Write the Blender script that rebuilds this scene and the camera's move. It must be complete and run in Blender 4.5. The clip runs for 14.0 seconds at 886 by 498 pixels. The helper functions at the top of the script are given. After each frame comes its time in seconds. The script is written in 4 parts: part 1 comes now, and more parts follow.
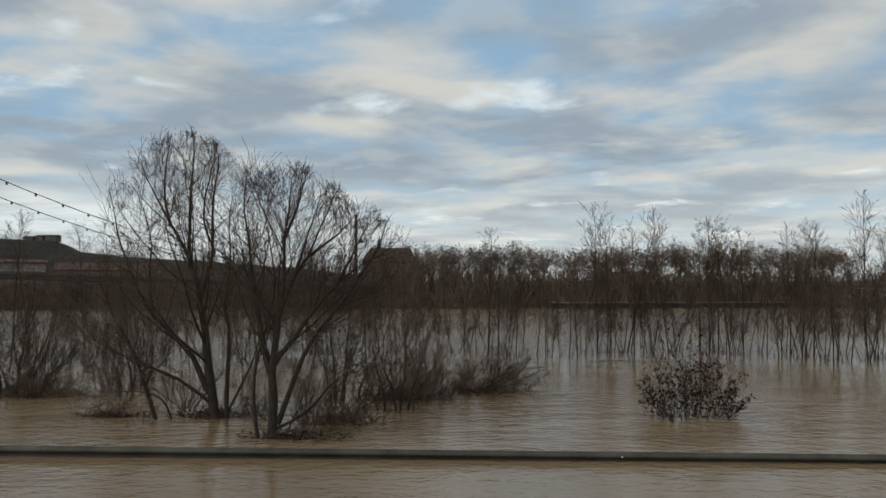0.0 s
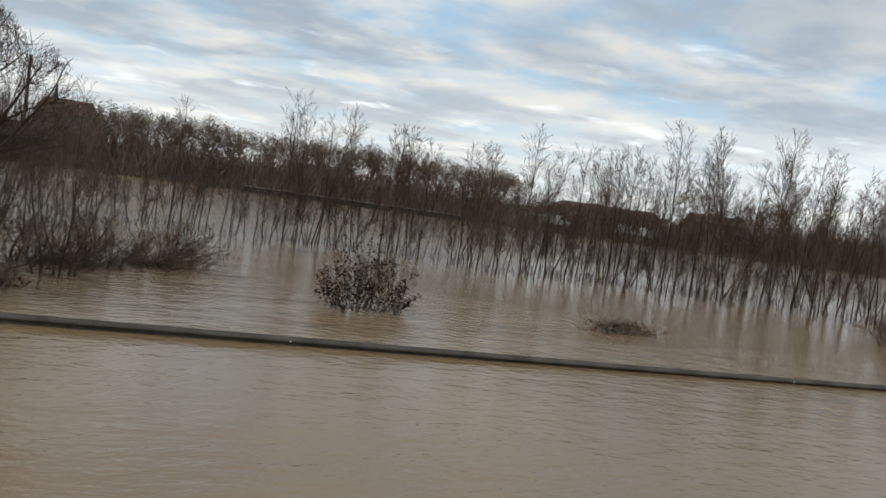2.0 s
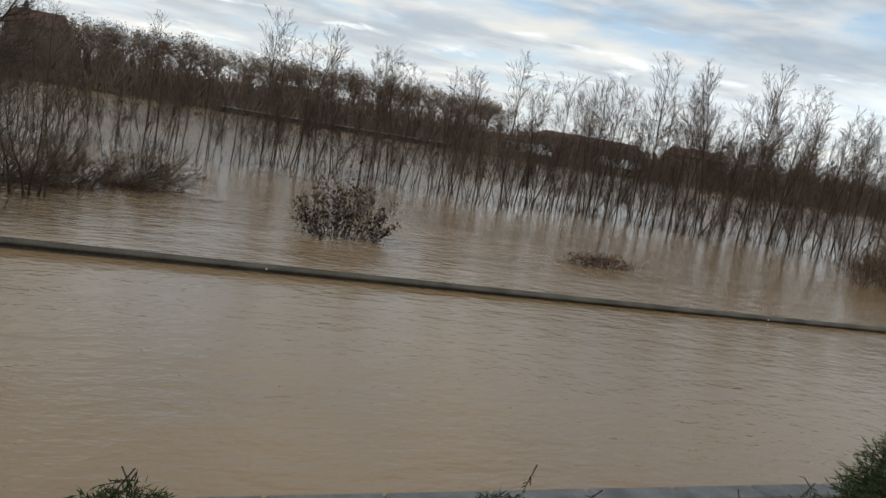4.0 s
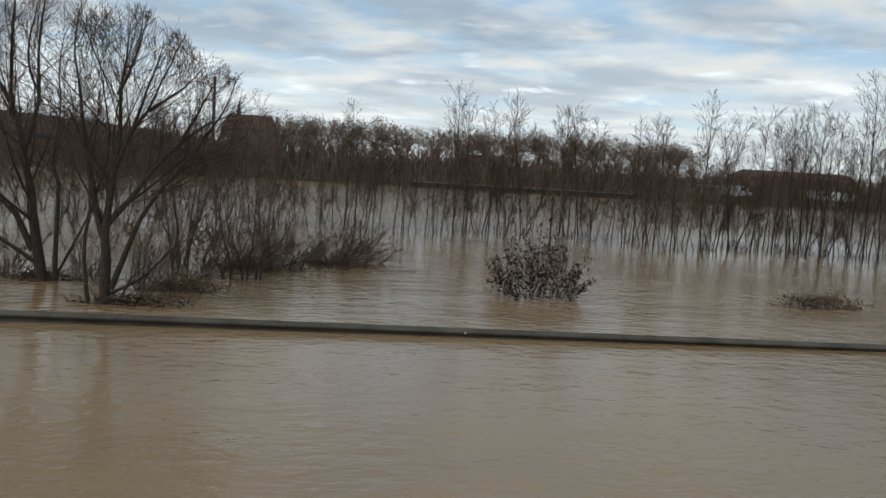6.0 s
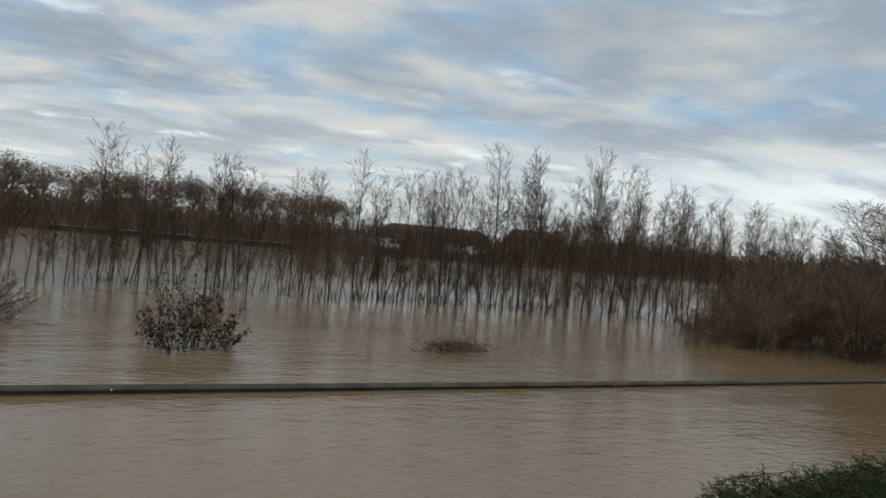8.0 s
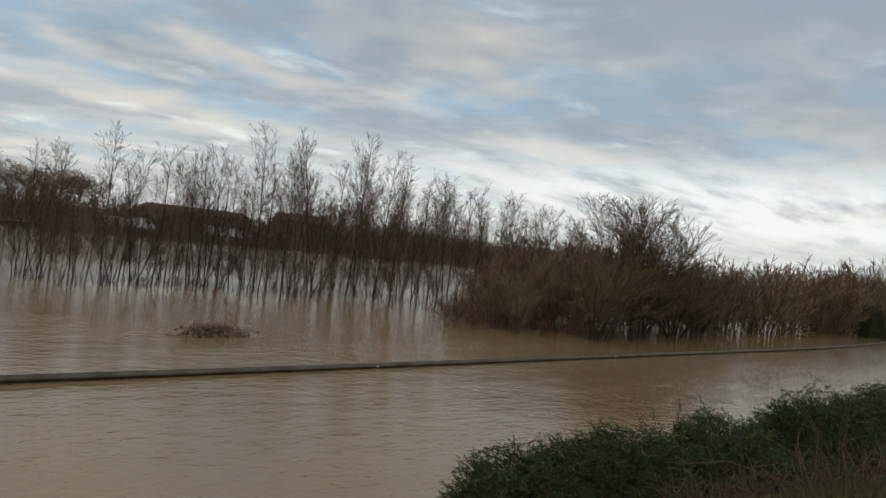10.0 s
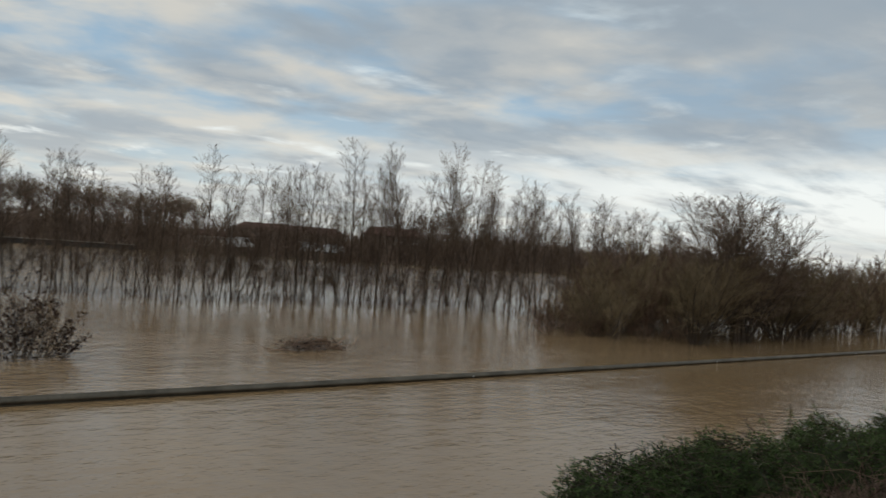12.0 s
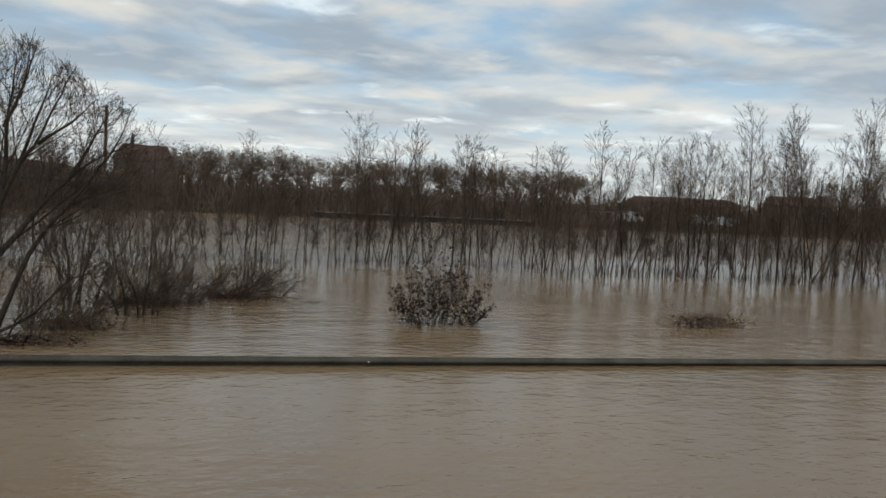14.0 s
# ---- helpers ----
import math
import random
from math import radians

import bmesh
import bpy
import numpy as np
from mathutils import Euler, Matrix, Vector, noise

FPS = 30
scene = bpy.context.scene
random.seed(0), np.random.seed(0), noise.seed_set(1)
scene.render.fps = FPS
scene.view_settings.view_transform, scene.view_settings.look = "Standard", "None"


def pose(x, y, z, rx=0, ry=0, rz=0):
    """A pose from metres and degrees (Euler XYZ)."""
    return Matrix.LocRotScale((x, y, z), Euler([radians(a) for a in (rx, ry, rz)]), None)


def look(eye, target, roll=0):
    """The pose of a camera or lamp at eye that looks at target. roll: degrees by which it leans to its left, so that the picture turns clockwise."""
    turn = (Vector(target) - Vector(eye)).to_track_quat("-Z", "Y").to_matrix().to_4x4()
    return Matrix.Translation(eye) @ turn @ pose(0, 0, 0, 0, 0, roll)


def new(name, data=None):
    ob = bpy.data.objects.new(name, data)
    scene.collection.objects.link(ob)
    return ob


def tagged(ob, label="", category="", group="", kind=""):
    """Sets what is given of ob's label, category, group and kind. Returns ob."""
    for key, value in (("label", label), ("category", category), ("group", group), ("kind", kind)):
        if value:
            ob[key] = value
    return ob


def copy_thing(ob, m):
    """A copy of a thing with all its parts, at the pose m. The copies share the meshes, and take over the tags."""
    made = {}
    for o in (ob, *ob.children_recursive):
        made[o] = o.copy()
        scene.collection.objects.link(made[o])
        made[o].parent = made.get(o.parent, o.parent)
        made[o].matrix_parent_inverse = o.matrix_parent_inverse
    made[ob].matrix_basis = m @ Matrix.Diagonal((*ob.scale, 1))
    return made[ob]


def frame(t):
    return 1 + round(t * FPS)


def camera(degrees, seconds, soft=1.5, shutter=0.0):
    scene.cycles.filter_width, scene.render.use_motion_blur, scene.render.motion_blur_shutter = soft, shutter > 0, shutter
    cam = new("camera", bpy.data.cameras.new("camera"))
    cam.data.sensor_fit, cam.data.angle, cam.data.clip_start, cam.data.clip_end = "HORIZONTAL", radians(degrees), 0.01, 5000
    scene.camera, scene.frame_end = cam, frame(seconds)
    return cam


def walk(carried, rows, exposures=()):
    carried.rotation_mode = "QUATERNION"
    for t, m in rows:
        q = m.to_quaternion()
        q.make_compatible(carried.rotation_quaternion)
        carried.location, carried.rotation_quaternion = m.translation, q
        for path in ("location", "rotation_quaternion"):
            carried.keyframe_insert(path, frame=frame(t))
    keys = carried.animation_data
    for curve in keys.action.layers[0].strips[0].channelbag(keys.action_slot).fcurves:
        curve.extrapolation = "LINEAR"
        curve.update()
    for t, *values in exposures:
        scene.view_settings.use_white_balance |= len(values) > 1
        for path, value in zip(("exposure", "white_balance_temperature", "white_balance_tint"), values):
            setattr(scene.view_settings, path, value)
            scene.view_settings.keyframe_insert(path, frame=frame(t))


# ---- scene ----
cam = camera(57.25, 14.0, 1.5, 0.12)
# seconds, eye (m), yaw, pitch, roll (degrees): one person standing and panning
PATH = [
    (0.0, -0.130, -0.201, 3.344, 0.00, 2.63, -0.03),
    (0.5, -0.136, -0.198, 3.334, -4.83, 1.81, -0.37),
    (1.0, -0.176, -0.208, 3.328, -11.05, -1.86, -3.32),
    (1.5, -0.132, -0.155, 3.333, -13.44, -4.18, -5.82),
    (2.0, -0.076, -0.103, 3.282, -21.38, -3.56, -8.42),
    (2.5, -0.051, 0.003, 3.324, -21.78, -6.51, -11.30),
    (2.7, -0.029, 0.022, 3.333, -21.34, -8.82, -11.40),
    (4.8, 0.033, 0.203, 3.292, -23.24, -7.06, -9.09),
    (5.0, 0.041, 0.214, 3.281, -20.35, -5.65, -7.54),
    (5.5, 0.074, 0.296, 3.271, -10.35, -6.31, -4.99),
    (6.0, 0.076, 0.282, 3.253, -9.60, -5.74, -3.66),
    (6.5, 0.041, 0.210, 3.258, -9.88, -2.72, -3.28),
    (7.0, 0.025, 0.039, 3.328, -18.21, -1.67, -3.26),
    (7.5, -0.013, -0.046, 3.332, -26.86, -0.76, -4.52),
    (8.0, -0.063, -0.143, 3.345, -33.44, -0.39, -5.49),
    (8.5, -0.048, -0.134, 3.334, -40.14, 0.10, -6.04),
    (8.7, -0.035, -0.119, 3.332, -41.22, -0.28, -6.27),
    (10.8, 0.072, -0.028, 3.273, -53.36, 0.93, -5.63),
    (11.0, 0.065, -0.042, 3.274, -53.32, 0.91, -5.34),
    (11.5, 0.068, -0.035, 3.269, -52.84, 1.01, -5.13),
    (12.0, 0.077, -0.002, 3.275, -43.52, 0.31, -4.43),
    (12.5, 0.077, -0.000, 3.265, -30.03, -0.90, -5.06),
    (13.0, 0.095, 0.033, 3.259, -22.35, -1.59, -4.68),
    (13.5, 0.091, 0.044, 3.266, -20.41, -2.29, -3.80),
    (14.0, 0.077, 0.020, 3.279, -16.44, -3.30, -3.02),
]
# the phone opens up while it looks down at the water
EXPOSURES = [(0.0, 0.0, 6350, 9), (1.0, 0.2, 6380, 10), (2.5, 0.40, 6480, 11), (5.0, 0.4, 6250, 12), (5.5, 0.37, 6150, 10), (6.5, 0.25, 6250, 9), (7.5, 0.08, 6300, 10), (11.0, 0.05, 6700, 11), (12.5, 0.05, 6550, 10), (14.0, 0.2, 6400, 10)]
walk(cam, [(t, pose(x, y, z, 90 + pitch, roll, yaw)) for t, x, y, z, yaw, pitch, roll in PATH], EXPOSURES)

# ---- world and light ----
SUN_AZ, SUN_EL = radians(-115), radians(48)      # azimuth from +y towards +x; veiled by cloud


def sky_world():
    w = bpy.data.worlds.new("overcast_sky")
    scene.world = w
    w.use_nodes = True
    nt = w.node_tree
    nt.nodes.clear()
    N, L = nt.nodes.new, nt.links.new

    def math_node(op, a, b=None, clamp=False):
        n = N("ShaderNodeMath")
        n.operation, n.use_clamp = op, clamp
        for i, v in enumerate((a, b)):
            if v is None:
                continue
            if isinstance(v, (int, float)):
                n.inputs[i].default_value = v
            else:
                L(v, n.inputs[i])
        return n.outputs[0]

    def ramp(fac, stops):
        n = N("ShaderNodeValToRGB")
        el = n.color_ramp.elements
        while len(el) < len(stops):
            el.new(0.5)
        for e, (p, c) in zip(el, stops):
            e.position, e.color = p, (*c, 1)
        L(fac, n.inputs[0])
        return n.outputs[0]

    def mix(fac, a, b):
        n = N("ShaderNodeMix")
        n.data_type = "RGBA"
        L(fac, n.inputs[0])
        L(a, n.inputs[6])
        L(b, n.inputs[7])
        return n.outputs[2]

    co = N("ShaderNodeTexCoord").outputs["Generated"]
    sep = N("ShaderNodeSeparateXYZ")
    L(co, sep.inputs[0])
    up = math_node("MAXIMUM", sep.outputs[2], 0.0)
    deep = math_node("ADD", up, 0.10)
    flat = N("ShaderNodeCombineXYZ")
    L(math_node("DIVIDE", sep.outputs[0], deep), flat.inputs[0])
    L(math_node("DIVIDE", sep.outputs[1], deep), flat.inputs[1])

    def cloud(scale, detail, rough, lo, hi, turn, stretch, shift, warp):
        mp = N("ShaderNodeMapping")
        mp.inputs["Rotation"].default_value[2] = radians(turn)
        mp.inputs["Scale"].default_value = (stretch, 1, 1)
        mp.inputs["Location"].default_value = (shift, shift * 0.7, 0)
        L(flat.outputs[0], mp.inputs[0])
        t = N("ShaderNodeTexNoise")
        t.inputs["Scale"].default_value = scale
        t.inputs["Detail"].default_value = detail
        t.inputs["Roughness"].default_value = rough
        t.inputs["Distortion"].default_value = warp
        L(mp.outputs[0], t.inputs["Vector"])
        m = N("ShaderNodeMapRange")
        m.interpolation_type = "SMOOTHSTEP"
        m.inputs["From Min"].default_value, m.inputs["From Max"].default_value = lo, hi
        L(t.outputs["Fac"], m.inputs["Value"])
        return m.outputs[0]

    sky = N("ShaderNodeTexSky")
    sky.sky_type, sky.sun_disc = "NISHITA", False
    sky.sun_elevation, sky.sun_rotation = SUN_EL, SUN_AZ
    gain = N("ShaderNodeVectorMath")
    gain.operation = "SCALE"
    L(sky.outputs[0], gain.inputs[0])
    gain.inputs["Scale"].default_value = 0.075
    # blue gaps under a pale veil, then cream cloud, grey cloud bottoms and thin bright breaks
    veil = ramp(up, [(0.0, (0.74, 0.77, 0.74)), (0.07, (0.50, 0.60, 0.65)), (0.20, (0.31, 0.48, 0.64)), (1.0, (0.29, 0.43, 0.57))])
    half = N("ShaderNodeValue")
    half.outputs[0].default_value = 0.85
    clear = mix(half.outputs[0], gain.outputs[0], veil)
    cream = ramp(up, [(0.0, (0.69, 0.70, 0.66)), (0.2, (0.64, 0.63, 0.58)), (1.0, (0.56, 0.56, 0.53))])
    grey = ramp(up, [(0.0, (0.54, 0.56, 0.55)), (0.15, (0.315, 0.380, 0.440)), (1.0, (0.285, 0.335, 0.385))])
    pale = ramp(up, [(0.0, (0.92, 0.94, 0.90)), (0.3, (0.70, 0.82, 0.88)), (1.0, (0.60, 0.70, 0.76))])
    a = mix(cloud(1.5, 6, 0.50, 0.39, 0.63, 10, 1.0, 3.1, 0.25), clear, cream)
    b = mix(cloud(1.35, 6, 0.50, 0.39, 0.62, -8, 1.0, 11.7, 0.25), a, grey)
    b = mix(cloud(2.1, 6, 0.52, 0.57, 0.76, 4, 1.0, 27.3, 0.25), b, pale)
    streaks = math_node("MULTIPLY", cloud(3.0, 5, 0.52, 0.45, 0.66, 12, 1.0, 35.5, 0.3), 0.30)
    b = mix(streaks, b, cream)
    # a grey sheet over the downstream sky, and the pale clear strips that it leaves above the horizon
    az = math_node("ARCTAN2", sep.outputs[0], sep.outputs[1])

    def bell(value, centre, width):
        q = math_node("DIVIDE", math_node("SUBTRACT", value, centre), width)
        return math_node("EXPONENT", math_node("MULTIPLY", math_node("MULTIPLY", q, q), -1.0))

    def glow(centre, width, height, thick, amount, shift):
        ragged = cloud(2.6, 6, 0.6, 0.25, 0.62, 0, 0.45, shift, 0.1)
        return math_node("MULTIPLY", math_node("MULTIPLY", math_node("MULTIPLY", bell(az, radians(centre), radians(width)), bell(up, height, thick)), ragged), amount, True)

    sheet = math_node("MULTIPLY", bell(az, radians(80), radians(40)), bell(up, 0.30, 0.15))
    sheet = math_node("MULTIPLY", math_node("MULTIPLY", sheet, cloud(1.6, 6, 0.55, 0.26, 0.56, 14, 0.7, 41.0, 0.2)), 1.0, True)
    b = mix(sheet, b, grey)
    b = mix(glow(76, 33, 0.088, 0.048, 1.3, 5.3), b, pale)
    b = mix(glow(-20, 17, 0.075, 0.030, 0.9, 9.9), b, pale)
    b = mix(glow(15, 22, 0.055, 0.020, 0.15, 17.2), b, pale)
    bg = N("ShaderNodeBackground")
    L(b, bg.inputs[0])
    bg.inputs[1].default_value = 1.0
    out = N("ShaderNodeOutputWorld")
    L(bg.outputs[0], out.inputs[0])


sky_world()
sun = new("sun", bpy.data.lights.new("sun", "SUN"))
sun.data.energy, sun.data.angle, sun.data.color = 0.7, radians(50), (1.0, 0.95, 0.88)
sd = Vector((math.sin(SUN_AZ) * math.cos(SUN_EL), math.cos(SUN_AZ) * math.cos(SUN_EL), math.sin(SUN_EL)))
sun.matrix_world = look(sd * 50, (0, 0, 0))


# ---- materials ----
def material(name, stops, rough=0.8, scale=6.0, bump=0.3, metal=0.0, island=0.0, stretch=(1, 1, 1), fine=None):
    """Principled paint: a colour ramp over two scales of noise, with relief."""
    m = bpy.data.materials.new(name)
    m.use_nodes = True
    nt = m.node_tree
    N, L = nt.nodes.new, nt.links.new
    p = nt.nodes["Principled BSDF"]
    co = N("ShaderNodeTexCoord")
    mp = N("ShaderNodeMapping")
    mp.inputs["Scale"].default_value = stretch
    L(co.outputs["Object"], mp.inputs[0])
    big, small = N("ShaderNodeTexNoise"), N("ShaderNodeTexNoise")
    for t, s in ((big, scale), (small, fine or scale * 7)):
        t.inputs["Scale"].default_value, t.inputs["Detail"].default_value = s, 4
        L(mp.outputs[0], t.inputs["Vector"])
    add = N("ShaderNodeMath")
    add.operation = "MULTIPLY_ADD"
    L(small.outputs["Fac"], add.inputs[0])
    add.inputs[1].default_value = 0.45
    L(big.outputs["Fac"], add.inputs[2])
    fac = add.outputs[0]
    off = N("ShaderNodeMath")
    off.operation = "SUBTRACT"
    L(fac, off.inputs[0])
    off.inputs[1].default_value = 0.225
    fac = off.outputs[0]
    if island:
        g = N("ShaderNodeNewGeometry")
        info = N("ShaderNodeObjectInfo")
        mixed = N("ShaderNodeMath")
        mixed.operation = "ADD"
        L(g.outputs["Random Per Island"], mixed.inputs[0])
        L(info.outputs["Random"], mixed.inputs[1])
        ma = N("ShaderNodeMath")
        ma.operation = "MULTIPLY_ADD"
        L(mixed.outputs[0], ma.inputs[0])
        ma.inputs[1].default_value = island
        L(fac, ma.inputs[2])
        sb = N("ShaderNodeMath")
        sb.operation = "SUBTRACT"
        L(ma.outputs[0], sb.inputs[0])
        sb.inputs[1].default_value = island
        fac = sb.outputs[0]
    r = N("ShaderNodeValToRGB")
    el = r.color_ramp.elements
    while len(el) < len(stops):
        el.new(0.5)
    for e, (pos, c) in zip(el, stops):
        e.position, e.color = pos, (*c, 1)
    L(fac, r.inputs[0])
    L(r.outputs[0], p.inputs["Base Color"])
    p.inputs["Roughness"].default_value, p.inputs["Metallic"].default_value = rough, metal
    p.inputs["Specular IOR Level"].default_value = 0.5 if rough < 0.5 else 0.2
    if bump:
        b = N("ShaderNodeBump")
        b.inputs["Strength"].default_value, b.inputs["Distance"].default_value = bump, 0.02
        L(add.outputs[0], b.inputs["Height"])
        L(b.outputs[0], p.inputs["Normal"])
    return m


def water_material():
    m = bpy.data.materials.new("muddy_water")
    m.use_nodes = True
    nt = m.node_tree
    N, L = nt.nodes.new, nt.links.new
    p = nt.nodes["Principled BSDF"]
    co = N("ShaderNodeTexCoord")

    def wave(scale, sx, sy, turn, detail):
        mp = N("ShaderNodeMapping")
        mp.inputs["Scale"].default_value = (sx, sy, 1)
        mp.inputs["Rotation"].default_value[2] = radians(turn)
        L(co.outputs["Object"], mp.inputs[0])
        t = N("ShaderNodeTexNoise")
        t.inputs["Scale"].default_value, t.inputs["Detail"].default_value = scale, detail
        L(mp.outputs[0], t.inputs["Vector"])
        return t.outputs["Fac"]

    # calm and ruffled patches
    patches = wave(0.16, 0.5, 1.0, 20, 3)
    prev = None
    for scale, sx, sy, turn, detail, strength, dist in ((0.45, 0.5, 1.0, 8, 2, 0.5, 0.085), (1.9, 0.6, 1.0, -14, 3, 0.8, 0.038), (4.6, 0.65, 1.0, 12, 3, 0.9, 0.025), (11.0, 0.75, 1.0, -5, 3, 0.8, 0.012)):
        b = N("ShaderNodeBump")
        b.inputs["Distance"].default_value = dist
        ruffled = N("ShaderNodeMapRange")
        for key, v in (("From Min", 0.40), ("From Max", 0.62), ("To Min", strength * (0.7 if scale > 1 else 1.0)), ("To Max", strength)):
            ruffled.inputs[key].default_value = v
        L(patches, ruffled.inputs["Value"])
        L(ruffled.outputs[0], b.inputs["Strength"])
        L(wave(scale, sx, sy, turn, detail), b.inputs["Height"])
        if prev:
            L(prev, b.inputs["Normal"])
        prev = b.outputs[0]
    # the open river beyond the drowned trees is choppier than the sheltered water
    sep = N("ShaderNodeSeparateXYZ")
    L(co.outputs["Object"], sep.inputs[0])
    open_water = N("ShaderNodeMapRange")
    open_water.interpolation_type = "SMOOTHSTEP"
    open_water.inputs["From Min"].default_value, open_water.inputs["From Max"].default_value = 36, 62
    L(sep.outputs[1], open_water.inputs["Value"])
    for scale, dist in ((1.1, 0.30), (3.0, 0.10)):
        chop = N("ShaderNodeBump")
        chop.inputs["Distance"].default_value = dist
        L(open_water.outputs[0], chop.inputs["Strength"])
        L(wave(scale, 0.7, 1.0, 6, 3), chop.inputs["Height"])
        L(prev, chop.inputs["Normal"])
        prev = chop.outputs[0]
    L(prev, p.inputs["Normal"])
    r = N("ShaderNodeValToRGB")
    r.color_ramp.elements[0].position, r.color_ramp.elements[1].position = 0.3, 0.7
    r.color_ramp.elements[0].color, r.color_ramp.elements[1].color = (0.232, 0.149, 0.074, 1), (0.292, 0.195, 0.105, 1)
    L(wave(0.12, 0.5, 1.0, 5, 4), r.inputs[0])
    L(r.outputs[0], p.inputs["Base Color"])
    p.inputs["Roughness"].default_value, p.inputs["IOR"].default_value = 0.07, 1.33
    return m


WATER = water_material()
BARK = material("grey_brown_bark", [(0.3, (0.036, 0.027, 0.020)), (0.7, (0.088, 0.067, 0.049))], 0.9, 9, 0.6, stretch=(3, 3, 0.6))
TWIG = material("brown_twigs", [(0.25, (0.078, 0.054, 0.039)), (0.75, (0.172, 0.122, 0.087))], 0.85, 2, 0.0, island=0.35)
TWIG_OLIVE = material("olive_brown_twigs", [(0.25, (0.105, 0.078, 0.044)), (0.75, (0.235, 0.174, 0.098))], 0.85, 2, 0.0, island=0.35)
TWIG_RED = material("reddish_brown_twigs", [(0.25, (0.094, 0.059, 0.040)), (0.75, (0.205, 0.132, 0.088))], 0.85, 2, 0.0, island=0.35)
LEAF_DARK = material("withered_dark_leaves", [(0.25, (0.018, 0.011, 0.009)), (0.75, (0.056, 0.030, 0.022))], 0.9, 3, 0.0, island=0.4)
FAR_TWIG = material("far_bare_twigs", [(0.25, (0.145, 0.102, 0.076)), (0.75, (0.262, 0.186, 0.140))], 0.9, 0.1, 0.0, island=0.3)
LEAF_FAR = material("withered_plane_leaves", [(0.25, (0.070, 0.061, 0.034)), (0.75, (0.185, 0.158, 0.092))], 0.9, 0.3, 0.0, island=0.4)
BRAMBLE = material("dry_bramble_stems", [(0.25, (0.065, 0.041, 0.030)), (0.75, (0.175, 0.116, 0.084))], 0.85, 2, 0.0, island=0.35)
TWIG_DARK = material("wet_dark_twigs", [(0.25, (0.060, 0.041, 0.028)), (0.75, (0.140, 0.097, 0.066))], 0.85, 2, 0.0, island=0.35)
# darker needle green: the shade inside a juniper put into the colour
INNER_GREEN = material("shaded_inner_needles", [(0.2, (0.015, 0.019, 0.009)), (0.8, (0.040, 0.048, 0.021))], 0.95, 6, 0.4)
EVERGREEN = material("dark_evergreen_leaves", [(0.2, (0.021, 0.036, 0.011)), (0.8, (0.068, 0.102, 0.031))], 0.9, 2, 0.0, island=0.4)
EARTH = material("wet_earth_and_grass", [(0.3, (0.045, 0.035, 0.022)), (0.7, (0.080, 0.070, 0.036))], 0.95, 0.8, 0.5)
GRASS = material("rough_grass", [(0.2, (0.045, 0.048, 0.018)), (0.8, (0.155, 0.135, 0.062))], 0.8, 2, 0.0, island=0.4)
STEEL = material("weathered_galvanised_steel", [(0.3, (0.060, 0.052, 0.039)), (0.7, (0.130, 0.114, 0.088))], 0.6, 1.5, 0.15, fine=20)
BRICK = material("red_brick", [(0.25, (0.25, 0.11, 0.075)), (0.75, (0.39, 0.20, 0.14))], 0.9, 12, 0.5, island=0.3)
MORTAR = material("lime_mortar", [(0.3, (0.30, 0.27, 0.23)), (0.7, (0.42, 0.39, 0.34))], 0.95, 20, 0.5)
SLATE = material("dark_coping_stone", [(0.3, (0.05, 0.05, 0.055)), (0.7, (0.10, 0.10, 0.105))], 0.7, 8, 0.4)
STONE = material("old_rubble_stone", [(0.3, (0.22, 0.19, 0.15)), (0.7, (0.36, 0.32, 0.26))], 0.9, 0.5, 0.4)
ROOF = material("old_clay_tiles", [(0.3, (0.080, 0.043, 0.034)), (0.7, (0.145, 0.080, 0.060))], 0.85, 0.6, 0.3)
RENDERED = material("pale_wall_render", [(0.3, (0.52, 0.48, 0.42)), (0.7, (0.68, 0.64, 0.57))], 0.9, 0.4, 0.1)
GLASS = material("dark_window_glass", [(0.3, (0.02, 0.022, 0.025)), (0.7, (0.035, 0.038, 0.042))], 0.1, 1, 0.0)
CONCRETE = material("grey_concrete", [(0.3, (0.26, 0.25, 0.23)), (0.7, (0.40, 0.39, 0.36))], 0.9, 0.7, 0.3)
STONE_DARK = material("weathered_dark_stone", [(0.3, (0.10, 0.085, 0.070)), (0.7, (0.18, 0.155, 0.125))], 0.9, 0.5, 0.4)
WET_STONE = material("wet_dark_masonry", [(0.3, (0.030, 0.027, 0.024)), (0.7, (0.060, 0.052, 0.044))], 0.8, 0.5, 0.4)
KERB = material("damp_grey_kerbstone", [(0.3, (0.11, 0.11, 0.105)), (0.7, (0.19, 0.185, 0.175))], 0.85, 3, 0.4)
BRICK_FAR = material("sooty_brick", [(0.3, (0.10, 0.06, 0.045)), (0.7, (0.17, 0.10, 0.075))], 0.9, 0.8, 0.2)
WHITE_PAINT = material("white_car_paint", [(0.3, (0.46, 0.46, 0.45)), (0.7, (0.56, 0.56, 0.55))], 0.3, 0.6, 0.0)
WOODED = material("bare_wooded_slope", [(0.3, (0.022, 0.019, 0.015)), (0.7, (0.050, 0.041, 0.031))], 0.95, 0.05, 0.3, fine=0.3)
REFLECTOR = material("white_reflector", [(0.3, (0.70, 0.70, 0.68)), (0.7, (0.80, 0.80, 0.78))], 0.3, 5, 0.0)


